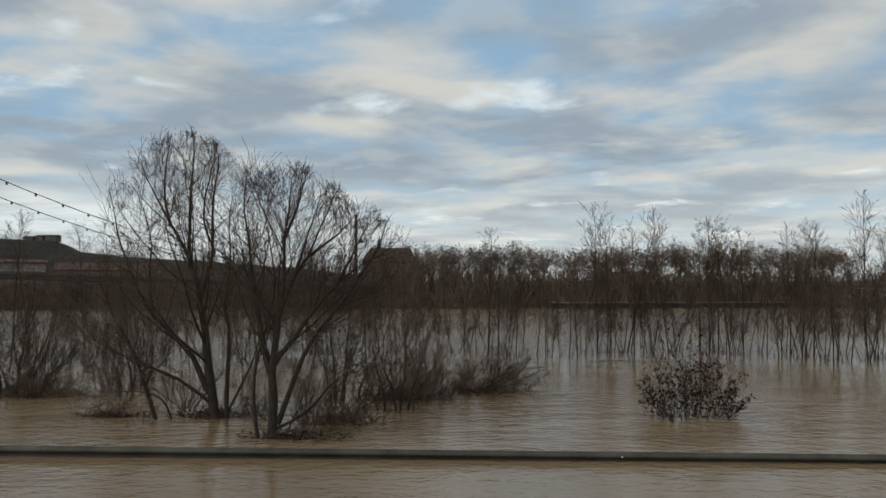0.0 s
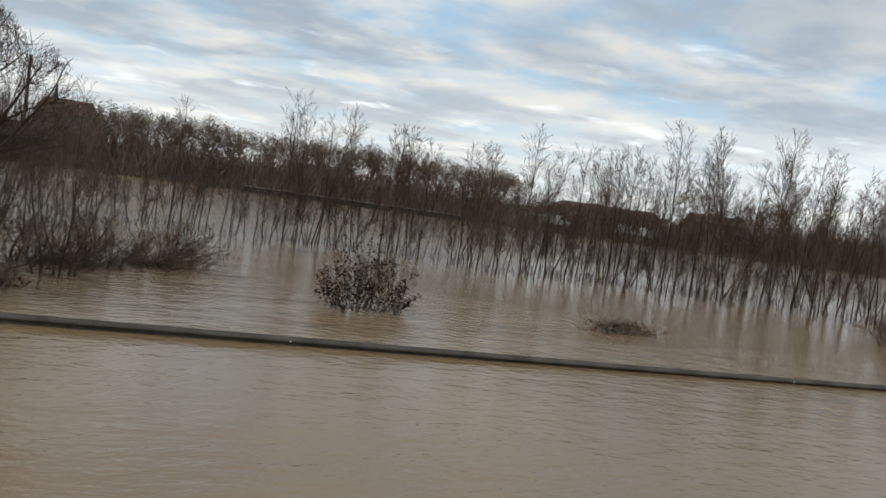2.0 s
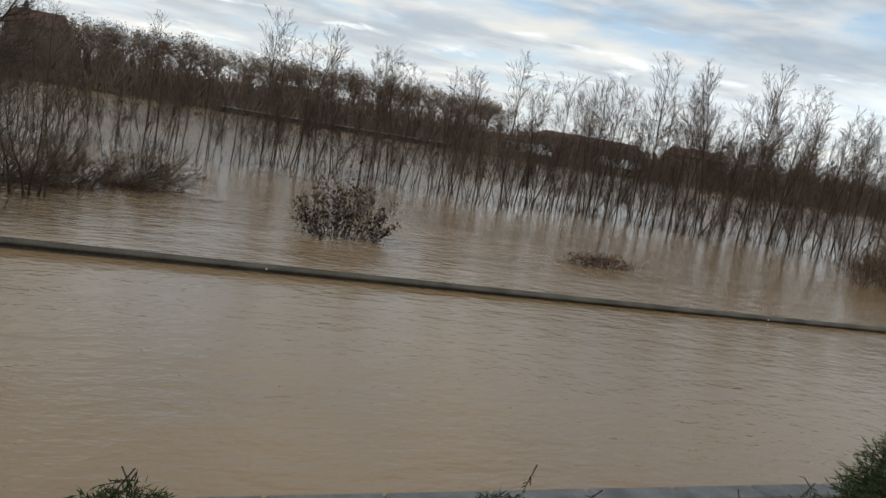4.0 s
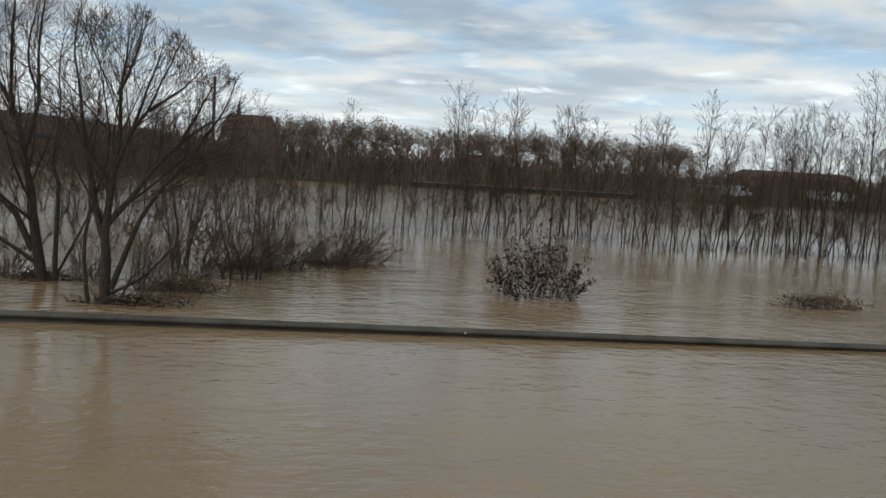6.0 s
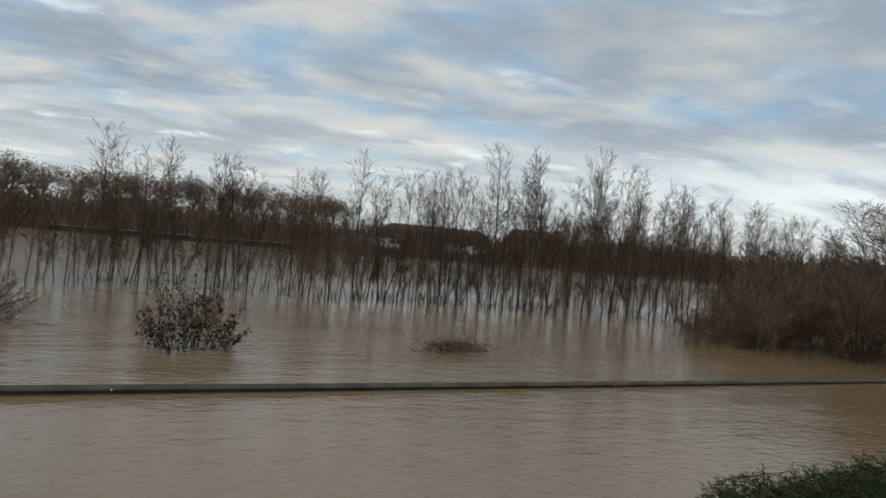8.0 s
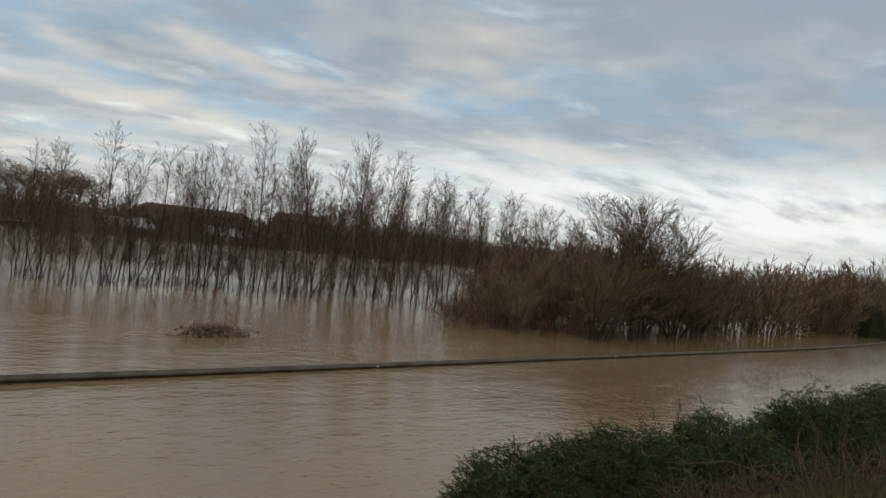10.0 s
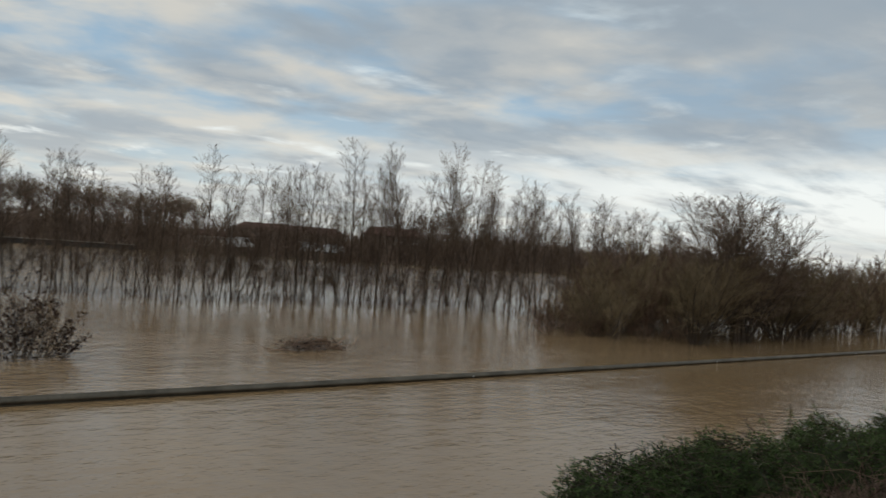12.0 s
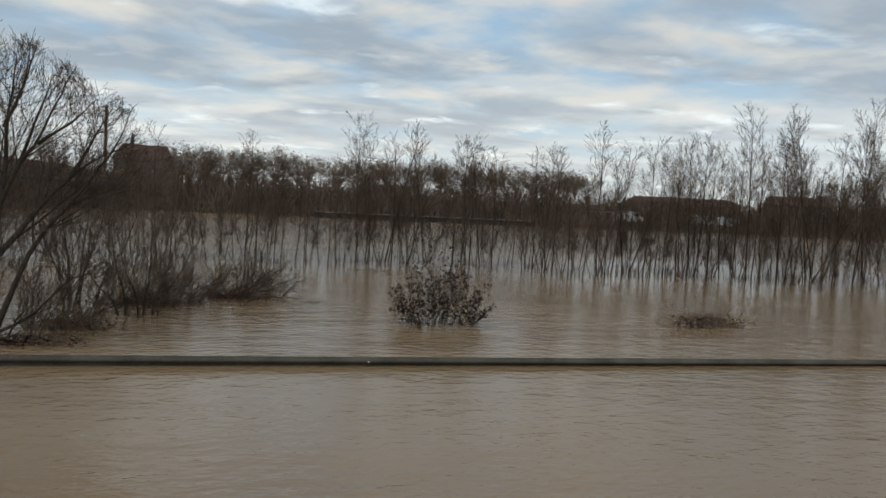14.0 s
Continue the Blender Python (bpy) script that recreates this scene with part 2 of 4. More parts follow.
# ---- mesh helpers ----
def mesh_from(name, verts, faces, mat, smooth=True):
    me = bpy.data.meshes.new(name)
    me.from_pydata(verts, [], faces)
    me.materials.append(mat)
    if smooth:
        me.polygons.foreach_set("use_smooth", [True] * len(me.polygons))
    me.update()
    return me


def part(name, bm, mat, parent, label=""):
    """Links a bmesh or mesh as ONE object under a thing or a part."""
    if isinstance(bm, bmesh.types.BMesh):
        me = bpy.data.meshes.new(name)
        bm.to_mesh(me)
        bm.free()
        me.materials.append(mat)
    else:
        me = bm
    ob = new(name, me)
    ob.parent = parent
    return tagged(ob, label)


def thing(name, label, category, group="", kind="", at=None):
    ob = new(name)
    if at is not None:
        ob.matrix_basis = at
    return tagged(ob, label, category, group, kind)


def box(bm, c, s, bevel=0.0, turn=0.0):
    r = bmesh.ops.create_cube(bm, size=1, matrix=Matrix.Translation(c) @ Matrix.Rotation(turn, 4, "Z") @ Matrix.Diagonal((*s, 1)))
    if bevel:
        ed = {e for v in r["verts"] for e in v.link_edges}
        bmesh.ops.bevel(bm, geom=list(ed), offset=bevel, segments=1, affect="EDGES")
    return bm


def tubes(lines, sides):
    """Tapered tubes round polylines [(points, radii), ...]: vertices and faces."""
    groups = {}
    for pts, rad in lines:
        groups.setdefault(len(pts), []).append((pts, rad))
    V, F, base = [], [], 0
    ang = np.arange(sides) * 2 * np.pi / sides
    for k, items in groups.items():
        P = np.array([i[0] for i in items], float)
        Rr = np.array([i[1] for i in items], float)
        T = np.gradient(P, axis=1)
        T /= np.linalg.norm(T, axis=2, keepdims=True) + 1e-9
        ref = np.where(np.abs(T[:, :1, 2:3]) < 0.9, np.array([[[0, 0, 1.0]]]), np.array([[[1.0, 0, 0]]]))
        A = np.cross(T, np.broadcast_to(ref, T.shape))
        A /= np.linalg.norm(A, axis=2, keepdims=True) + 1e-9
        B = np.cross(T, A)
        ring = P[:, :, None] + Rr[:, :, None, None] * (np.cos(ang)[None, None, :, None] * A[:, :, None] + np.sin(ang)[None, None, :, None] * B[:, :, None])
        n = len(items)
        V.append(ring.reshape(-1, 3))
        i = np.arange(n)[:, None, None] * k * sides
        j = np.arange(k - 1)[None, :, None] * sides
        s = np.arange(sides)[None, None, :]
        s2 = (s + 1) % sides
        q = np.stack([i + j + s, i + j + s2, i + j + sides + s2, i + j + sides + s], -1).reshape(-1, 4) + base
        F.extend(q.tolist())
        base += n * k * sides
    return np.concatenate(V), F


def grow(rng, p, d, length, radius, spec, level=0, out=None):
    """A branch and its children. spec, one row a level: segments, children, length ratio, spread degrees, wiggle, lift, bare part."""
    out = [[] for _ in spec] if out is None else out
    seg, kids, ratio, spread, wig, lift, bare = spec[level]
    pts, dirs = [np.array(p, float)], []
    d = np.array(d, float) / np.linalg.norm(d)
    step = length / seg
    for _ in range(seg):
        d = d + rng.normal(0, wig, 3) + np.array([0, 0, lift])
        d /= np.linalg.norm(d)
        dirs.append(d)
        pts.append(pts[-1] + d * step)
    tip = 0.25 if level < len(spec) - 1 else 0.4
    out[level].append((np.array(pts), radius * np.linspace(1, tip, seg + 1)))
    if level + 1 < len(spec):
        n = int(kids * (0.7 + 0.6 * rng.random()) + 0.5)
        for c in range(n):
            f = bare + (1 - bare) * (c + rng.random()) / n
            x = min(f * seg, seg - 1e-3)
            i = int(x)
            q = pts[i] + (pts[i + 1] - pts[i]) * (x - i)
            a = np.radians(spread * (0.6 + 0.8 * rng.random()))
            side = np.cross(dirs[i], rng.normal(0, 1, 3))
            side /= np.linalg.norm(side) + 1e-9
            dd = dirs[i] * np.cos(a) + side * np.sin(a)
            ll = length * ratio * (1.15 - 0.65 * f) * (0.7 + 0.6 * rng.random())
            rr = radius * (1 - 0.75 * f) * 0.6
            grow(rng, q, dd, ll, max(rr, spec[level + 1][7] if len(spec[level + 1]) > 7 else 0.003), [s[:7] for s in spec], level + 1, out)
    return out


def limbed(rng, limbs, spec, radius, depth=0.35):
    """Arching limbs, each from its foot over a bend to its tip (x, z offsets), carrying branches by spec[1:]."""
    out = [[] for _ in spec]
    seg, kids, ratio, spread, wig, lift, bare = spec[0]
    for fx, bx, bz, tx, tz in limbs:
        foot = np.array([fx, rng.normal(0, 0.12), -0.45])
        y = rng.normal(0, depth)
        mid, tip = np.array([bx, y * 0.6, bz]), np.array([tx, y * 1.7, tz])
        ctrl = 2 * mid - 0.5 * (foot + tip)
        u = np.linspace(0, 1, seg + 1)[:, None]
        pts = (1 - u) ** 2 * foot + 2 * u * (1 - u) * ctrl + u * u * tip
        length = np.linalg.norm(np.diff(pts, axis=0), axis=1).sum()
        pts[1:] += np.cumsum(rng.normal(0, wig, (seg, 3)), axis=0) * length / seg
        r0 = radius * (length / 6.5) ** 0.8
        rad = r0 * (1 - 0.86 * u[:, 0]) ** 0.9
        out[0].append((pts, np.maximum(rad, 0.006)))
        n = int(kids * (0.5 + 0.5 * length / 6.5) + 0.5)
        for c in range(n):
            f = bare + (1 - bare) * (c + rng.random()) / n
            i = min(int(f * seg), seg - 1)
            q = pts[i] + (pts[i + 1] - pts[i]) * (f * seg - i)
            d = pts[i + 1] - pts[i]
            d /= np.linalg.norm(d)
            a = np.radians(spread * (0.6 + 0.8 * rng.random()))
            side = np.cross(d, rng.normal(0, 1, 3))
            side /= np.linalg.norm(side) + 1e-9
            ll = length * ratio * (1.05 - 0.45 * f) * (0.6 + 0.7 * rng.random())
            grow(rng, q, d * np.cos(a) + side * np.sin(a), ll, max(0.006, r0 * (1 - 0.8 * f) * 0.42), spec, 1, out)
    return out


def fan(rng, n, width, height, feet=0.15, crook=0.5):
    """Limbs for a rounded bush: tips on a dome, bends low and outwards."""
    rows = []
    for k in range(n):
        a = -1 + 2 * (k + 0.5 + rng.normal(0, 0.3)) / n
        tx, tz = width * math.sin(a * 1.35), height * (0.32 + 0.68 * max(0.0, math.cos(a * 1.3)) ** 0.8) * rng.uniform(0.85, 1.0)
        rows.append((a * feet * width + rng.normal(0, 0.05), tx * crook * rng.uniform(0.7, 1.2), tz * rng.uniform(0.3, 0.5), tx, tz))
    return rows


def tree(name, label, category, levels, thick, bark, twig, group="", at=None, twig_min=0.006):
    """Links grown levels as one tree: trunk (the first `thick` levels) and crown."""
    t = thing(name, label, category, group, at=at)
    wood = [b for lv in levels[:thick] for b in lv]
    fine = [(p, np.maximum(r, twig_min)) for lv in levels[thick:] for p, r in lv]
    part("trunk", mesh_from("trunk", *tubes(wood, 6), bark), bark, t)
    if fine:
        part("crown", mesh_from("crown", *tubes(fine, 3), twig), twig, t)
    return t


def eased(points, n):
    """A smooth line of n points through control points."""
    P = np.array(points, float)
    P = np.concatenate([[2 * P[0] - P[1]], P, [2 * P[-1] - P[-2]]])
    out = []
    for u in np.linspace(0, len(P) - 3 - 1e-6, n):
        i, f = int(u), u % 1
        p0, p1, p2, p3 = P[i:i + 4]
        out.append(0.5 * (2 * p1 + (p2 - p0) * f + (2 * p0 - 5 * p1 + 4 * p2 - p3) * f * f + (3 * p1 - p0 - 3 * p2 + p3) * f ** 3))
    return np.array(out)


def shaped(rng, limbs, spec, top, depth=1.0, tip=0.007, crook=0.02):
    """A tree by its limbs: (radius, x and z of the points that it goes through). Limbs carry branches by spec;
    top, a row of (x, z), is the outline under which the crown ends."""
    out = [[] for _ in range(len(spec) + 1)]
    seg, per_metre, ratio, spread, low = 12, spec[0][1], spec[0][2], spec[0][3], spec[0][6]
    ex, ez = [p[0] for p in top], [p[1] for p in top]
    rows = spec[1:] + [(1, 0, 0, 0, 0.08, 0.05, 0)]
    for radius, line in limbs:
        q = eased(line, seg + 1)
        length = np.linalg.norm(np.diff(q, axis=0), axis=1).sum()
        lean = rng.normal(0, 0.30) * depth
        u = np.linspace(0, 1, seg + 1)
        pts = np.stack([q[:, 0], lean * length * u ** 1.3, q[:, 1]], 1)
        pts[1:] += np.cumsum(rng.normal(0, crook, (seg, 3)), axis=0) * length / seg
        rad = tip + (radius - tip) * (1 - u) ** 1.25
        out[0].append((pts, rad))
        n = max(3, int(per_metre * length * (1 - low) + 0.5))
        for c in range(n):
            f = low + (1 - low) * (c + rng.random()) / n
            i = min(int(f * seg), seg - 1)
            p = pts[i] + (pts[i + 1] - pts[i]) * (f * seg - i)
            d = pts[i + 1] - pts[i]
            d /= np.linalg.norm(d)
            a = np.radians(spread * rng.uniform(0.55, 1.3))
            side = np.cross(d, rng.normal(0, 1, 3))
            side /= np.linalg.norm(side) + 1e-9
            room = np.interp(p[0], ex, ez) - p[2]
            ll = min(ratio * (1.2 - 0.55 * f) * rng.uniform(0.6, 1.35) * length ** 0.6, max(0.25, room * 1.15))
            grow(rng, p, d * np.cos(a) + side * np.sin(a) + (0, 0, 0.12), ll, max(0.0065, rad[i] * 0.32), rows, 0, out[1:])
    for k in range(2, len(out)):
        keep = []
        for pts, r in out[k]:
            over = pts[-1][2] - np.interp(pts[-1][0], ex, ez)
            if over < 0.22 * rng.random():
                keep.append((pts, r))
        out[k] = keep
    return out


def fitted(levels, height):
    """Scales grown levels so that the highest twig ends at that height."""
    k = height / max(p[:, 2].max() for lv in levels for p, r in lv)
    return [[(p * k, r * k ** 0.5) for p, r in lv] for lv in levels]


def merged(lists):
    out = [[] for _ in lists[0]]
    for lv in lists:
        for o, b in zip(out, lv):
            o.extend(b)
    return out


def strewn(rng, x0, x1, y0, y1, n, gap):
    """n places in a rectangle, no two nearer than gap."""
    got = []
    for _ in range(n * 30):
        p = (rng.uniform(x0, x1), rng.uniform(y0, y1))
        if all((p[0] - q[0]) ** 2 + (p[1] - q[1]) ** 2 > gap * gap for q in got):
            got.append(p)
            if len(got) == n:
                break
    return got


def placed(x, y, z=0.0, turn=0.0, s=1.0, sz=None, tilt=0.0, tilt_dir=0.0):
    return Matrix.Translation((x, y, z)) @ Matrix.Rotation(radians(tilt), 4, Vector((math.cos(tilt_dir), math.sin(tilt_dir), 0))) @ Matrix.Rotation(radians(turn), 4, "Z") @ Matrix.Diagonal((s, s, sz or s, 1))


# ---- ground and water ----
def shore_far(x):
    """The far waterline."""
    return 121 + 0.125 * max(-120, min(x, 400)) + 1.2 * math.sin(x / 31)


def shore_near(x):
    return 5.6 - 0.02 * x + 0.5 * math.sin(x / 4.3)


def ground_height(x, y):
    """The bed of the flood, with the bank where the camera stands and the far bank."""
    near = shore_near(x) - y
    far = y - shore_far(x)
    if near > -3:
        h = near * 0.34 if near < 5 else 1.7
        h = min(h, 1.7) if near > 0 else max(near * 0.5, -1.3)
        return h + 0.05 * noise.noise((x * 0.7, y * 0.7, 0))
    if far > -12:
        h = max(far * 0.35, -1.3) if far < 0 else min(far * 0.5, 1.3) + min(max(0, far - 26) * 0.05, 3.5)
        return h + (0.15 * noise.noise((x * 0.1, y * 0.1, 3)) if far > 2 else 0)
    return -1.3


def ground():
    xs = sorted({*range(-30, 41), *range(-300, 420, 12), *range(-2400, 2500, 150)})
    ys = sorted({*[v * 0.5 for v in range(-8, 20)], *range(-30, 60, 8), *range(98, 190, 3), *range(190, 420, 20), *range(500, 3000, 250), *range(-2000, -30, 200)})
    verts = [(x, y, ground_height(x, y)) for y in ys for x in xs]
    w = len(xs)
    faces = [(j * w + i, j * w + i + 1, (j + 1) * w + i + 1, (j + 1) * w + i) for j in range(len(ys) - 1) for i in range(w - 1)]
    ob = new("ground", mesh_from("ground", verts, faces, EARTH))
    tagged(ob, "grassy river banks and flooded bed of brown earth", "ground", kind="structure")


def water():
    bm = bmesh.new()
    xs = [-2400, -300, -60, 0, 60, 300, 2500]
    ys = [3, 12, 30, 80, 200, 260]
    vs = [[bm.verts.new((x, y, 0)) for x in xs] for y in ys]
    for j in range(len(ys) - 1):
        for i in range(len(xs) - 1):
            bm.faces.new((vs[j][i], vs[j][i + 1], vs[j + 1][i + 1], vs[j + 1][i]))
    me = bpy.data.meshes.new("water")
    bm.to_mesh(me)
    bm.free()
    me.materials.append(WATER)
    tagged(new("water", me), "muddy brown flood water with small ripples", "water", kind="structure")


ground()
water()


# ---- guard rail ----
def rail_y(x):
    return 15.64 - 0.034 * x if x < 52 else 13.87 + 0.00085 * (x - 52) ** 2


def guard_rail():
    """W-beam barrier, drowned to its upper wave; posts every 4 m, reflectors every 12 m."""
    rail = thing("guard_rail", "weathered galvanised steel crash barrier drowned to its top", "guard rail")
    prof = [(0.0, 0.0), (0.0, 0.02), (-0.035, 0.045), (-0.08, 0.065), (-0.08, 0.10), (-0.035, 0.12), (-0.005, 0.14), (-0.005, 0.17), (-0.035, 0.19), (-0.08, 0.21), (-0.08, 0.245), (-0.035, 0.27), (-0.01, 0.295), (0.0, 0.31)]
    rng = np.random.default_rng(5)
    xs = [15.8 + 4.17 * (i - 18) for i in range(41)]
    for k, (a, b) in enumerate(zip(xs, xs[1:])):
        lap = 0.04
        rise = 0.0
        v, f = [], []
        th = math.atan2(rail_y(b) - rail_y(a), b - a)
        nx, ny = -math.sin(th), math.cos(th)
        L = math.hypot(b - a, rail_y(b) - rail_y(a)) + lap
        for along in (0.0, L / 2, L):
            for back in (0.0, 0.004):
                for o, h in prof:
                    oo = o + back
                    v.append((a + math.cos(th) * along + nx * oo, rail_y(a) + math.sin(th) * along + ny * oo + 0.003 * (k % 2), -0.105 + h + rail_z(a + along)))
        n = len(prof)
        for s in range(2):
            for layer in range(2):
                o0, o1 = (s * 2 + layer) * n, ((s + 1) * 2 + layer) * n
                for i in range(n - 1):
                    q = (o0 + i, o1 + i, o1 + i + 1, o0 + i + 1)
                    f.append(q if layer == 0 else q[::-1])
            f.append((s * 2 * n + n - 1, (s + 1) * 2 * n + n - 1, (s + 1) * 2 * n + 2 * n - 1, s * 2 * n + 2 * n - 1))
        part("beam", mesh_from("beam", v, f, STEEL), STEEL, rail)
    bm = bmesh.new()
    box(bm, (0, 0, 0), (0.08, 0.05, 1.45), 0.006)
    me = bpy.data.meshes.new("post")
    bm.to_mesh(me)
    bm.free()
    me.materials.append(STEEL)
    for x in xs:
        p = part("post", me, STEEL, rail)
        p.location = (x + 0.02, rail_y(x) + 0.04, -0.60 + rail_z(x))
    bm = bmesh.new()
    box(bm, (0, 0, 0), (0.032, 0.02, 0.032), 0.005)
    me = bpy.data.meshes.new("reflector")
    bm.to_mesh(me)
    bm.free()
    me.materials.append(REFLECTOR)
    for x in xs[::3]:
        p = part("reflector", me, REFLECTOR, rail, "small white reflector")
        p.location = (x, rail_y(x) - 0.085, 0.12 + rail_z(x))


def rail_z(x):
    return -0.02 - 0.003 * max(-14, min(x, 14))


guard_rail()


# ---- plants in the flood ----
WILLOW = [(0, 3.8, 0.80, 40, 0, 0, 0.22), (6, 6.2, 0.60, 34, 0.10, 0.05, 0.10), (3, 5.2, 0.85, 30, 0.08, 0.05, 0.08)]


def willow(x, y, seed, limbs, top, label, spec=WILLOW, thin=0.0036, twig=None, depth=0.45, crook=0.045):
    """A many-stemmed willow. limbs: radius and the points (along the bank, up) that each goes through."""
    rng = np.random.default_rng(seed)
    levels = shaped(rng, limbs, spec, top, depth=depth, crook=crook)
    return tree("willow_tree", label, "tree", levels, 2, BARK, twig or TWIG, "willows by the rail", placed(x, y), thin)


def rounded(rng, n, width, height, radius, foot=0.4):
    """Limbs of a rounded willow that forks at the water."""
    limbs = []
    for k in range(n):
        a = -1 + 2 * (k + 0.5 + rng.normal(0, 0.25)) / n
        tx, tz = width * math.sin(a * 1.3), height * (0.50 + 0.46 * math.cos(a * 1.35)) * rng.uniform(0.85, 1.0)
        fx = a * foot * width * 0.6 + rng.normal(0, 0.08)
        limbs.append((radius * rng.uniform(0.7, 1.1), [(fx, -0.5), (fx + (tx - fx) * 0.22, tz * 0.22), (fx + (tx - fx) * 0.66, tz * 0.55), (tx, tz)]))
    return limbs, [(-width * 1.3, height * 0.45), (-width, height * 0.72), (-width * 0.5, height * 0.96), (0, height * 1.02), (width * 0.5, height * 0.95), (width, height * 0.72), (width * 1.3, height * 0.42)]


def willows():
    willow(-5.95, 20.5, 11, [
        (0.150, [(0.1, -0.6), (-0.05, 0.5), (-0.26, 2.0), (-0.44, 2.85), (-0.66, 3.9), (-1.15, 4.9), (-1.65, 5.9), (-1.95, 6.5)]),
        (0.055, [(-0.64, 3.8), (-0.66, 4.9), (-0.60, 5.9), (-0.50, 6.9), (-0.55, 7.4)]),
        (0.060, [(-0.42, 2.8), (0.0, 4.15), (0.1, 5.2), (0.32, 6.3), (0.24, 6.9)]),
        (0.085, [(-0.15, 0.7), (-0.6, 1.5), (-1.3, 2.2), (-1.85, 2.85), (-2.35, 3.9), (-2.6, 4.9), (-2.75, 5.6)]),
        (0.055, [(-0.05, 0.4), (-0.85, 1.0), (-1.6, 1.35), (-2.55, 1.85), (-3.1, 2.2)]),
        (0.065, [(-1.3, -0.5), (-1.95, 1.4), (-2.5, 2.45), (-2.95, 3.4)]),
        (0.065, [(0.35, -0.5), (0.42, 2.0), (0.30, 2.85), (0.42, 3.9), (0.28, 5.1), (0.42, 6.0)]),
        (0.040, [(-1.15, 4.9), (-1.3, 5.6), (-1.25, 6.5), (-1.1, 7.2)]),
        (0.040, [(-1.5, 2.5), (-1.7, 3.6), (-1.75, 4.6), (-2.2, 5.8)]),
        (0.040, [(0.1, -0.4), (0.7, 1.0), (1.0, 2.0), (1.1, 3.0)]),
        (0.035, [(0.0, 4.15), (-0.3, 5.2), (-0.1, 6.2), (0.05, 7.0)]),
        (0.035, [(-0.9, -0.4), (-1.3, 0.5), (-2.2, 0.7), (-3.0, 0.55)])],
        [(-3.15, 2.4), (-2.8, 4.9), (-2.4, 6.1), (-1.5, 7.0), (-0.6, 7.25), (0.3, 6.8), (0.9, 6.0), (1.6, 4.6)], "tall bare many-stemmed willow standing in flood water")
    willow(-3.9, 17.9, 12, [
        (0.125, [(0.0, -0.5), (-0.04, 0.75), (-0.04, 1.6), (0.09, 2.65), (0.15, 3.5), (0.18, 4.4), (0.28, 5.15), (0.36, 5.9)]),
        (0.080, [(-0.06, 1.4), (-0.31, 2.4), (-0.48, 3.15), (-0.66, 3.8), (-0.79, 4.65), (-0.93, 5.5), (-0.88, 6.1)]),
        (0.045, [(0.18, 4.3), (0.55, 5.2), (0.78, 6.0)]),
        (0.060, [(0.09, 2.6), (0.44, 3.5), (0.78, 4.0), (1.2, 5.0), (1.5, 5.6)]),
        (0.070, [(0.0, 1.6), (0.65, 2.5), (1.4, 3.4), (2.0, 3.9), (2.4, 4.15)]),
        (0.070, [(0.12, 0.3), (0.66, 1.75), (1.3, 2.7), (1.85, 3.0), (2.35, 3.15)]),
        (0.045, [(1.4, 3.4), (1.85, 4.2), (2.15, 4.8)]),
        (0.050, [(-0.25, -0.4), (-0.4, 1.1), (-0.2, 2.2), (0.1, 3.2), (0.0, 4.6), (-0.25, 5.7)]),
        (0.045, [(0.44, 3.5), (0.75, 4.6), (0.95, 5.5)]),
        (0.040, [(0.1, 0.2), (0.9, 0.7), (1.5, 1.4), (2.1, 1.6)]),
        (0.040, [(1.2, 2.6), (1.9, 3.5), (2.35, 4.2), (2.6, 4.8)]),
        (0.035, [(0.2, -0.3), (0.5, 0.5), (0.9, 0.9)]),
        (0.040, [(0.78, 4.0), (1.45, 4.5), (1.9, 5.0)])],
        [(-1.6, 4.6), (-1.1, 5.6), (-0.5, 5.95), (0.2, 6.1), (0.7, 6.0), (1.2, 5.6), (1.9, 5.2), (2.5, 4.8), (2.9, 4.1), (3.05, 3.2)], "bare many-stemmed willow with a broad crown in flood water")
    rng = np.random.default_rng(13)
    thin_spec = [(0, 2.6, 0.55, 36, 0, 0, 0.25), (4, 5, 0.55, 34, 0.08, 0.06, 0.10), (2, 4, 0.60, 32, 0.08, 0.05, 0.10)]
    for x, y, n, w, h, label in ((-3.2, 23.6, 6, 1.7, 4.6, "bare leaning willow standing in flood water"), (-13.3, 25.2, 8, 2.2, 3.4, "low dark bare willow leaning over the flood water"), (-10.2, 26.5, 5, 1.5, 3.0, "low bare willow standing in flood water"), (-17.0, 27.0, 7, 2.2, 3.8, "low bare willow with crooked limbs in flood water"), (-1.4, 21.9, 6, 1.5, 2.6, "low bare willow with drift caught among its limbs")):
        limbs, top = rounded(rng, n, w, h, 0.05)
        willow(x, y, 60 + n + int(x), limbs, top, label, thin_spec, twig=TWIG_DARK, crook=0.06)
    # the rounded willow farther along the rail, and its neighbours
    wide_spec = [(0, 3.4, 0.85, 38, 0, 0, 0.18), (5, 5.5, 0.62, 32, 0.09, 0.05, 0.10), (2, 4, 0.85, 26, 0.06, 0.05, 0.10)]
    for x, y, n, w, h, r, twig, label in ((38.9, 18.9, 14, 3.7, 7.3, 0.12, TWIG, "rounded bare willow standing in flood water"), (34.2, 18.8, 9, 2.7, 4.0, 0.09, TWIG_OLIVE, "crooked bare willow spreading low over flood water"), (43.6, 19.0, 8, 2.6, 4.4, 0.08, TWIG_OLIVE, "bare olive willow among bushes in flood water"), (47.8, 19.4, 8, 2.6, 4.2, 0.08, TWIG_RED, "bare reddish willow among bushes in flood water")):
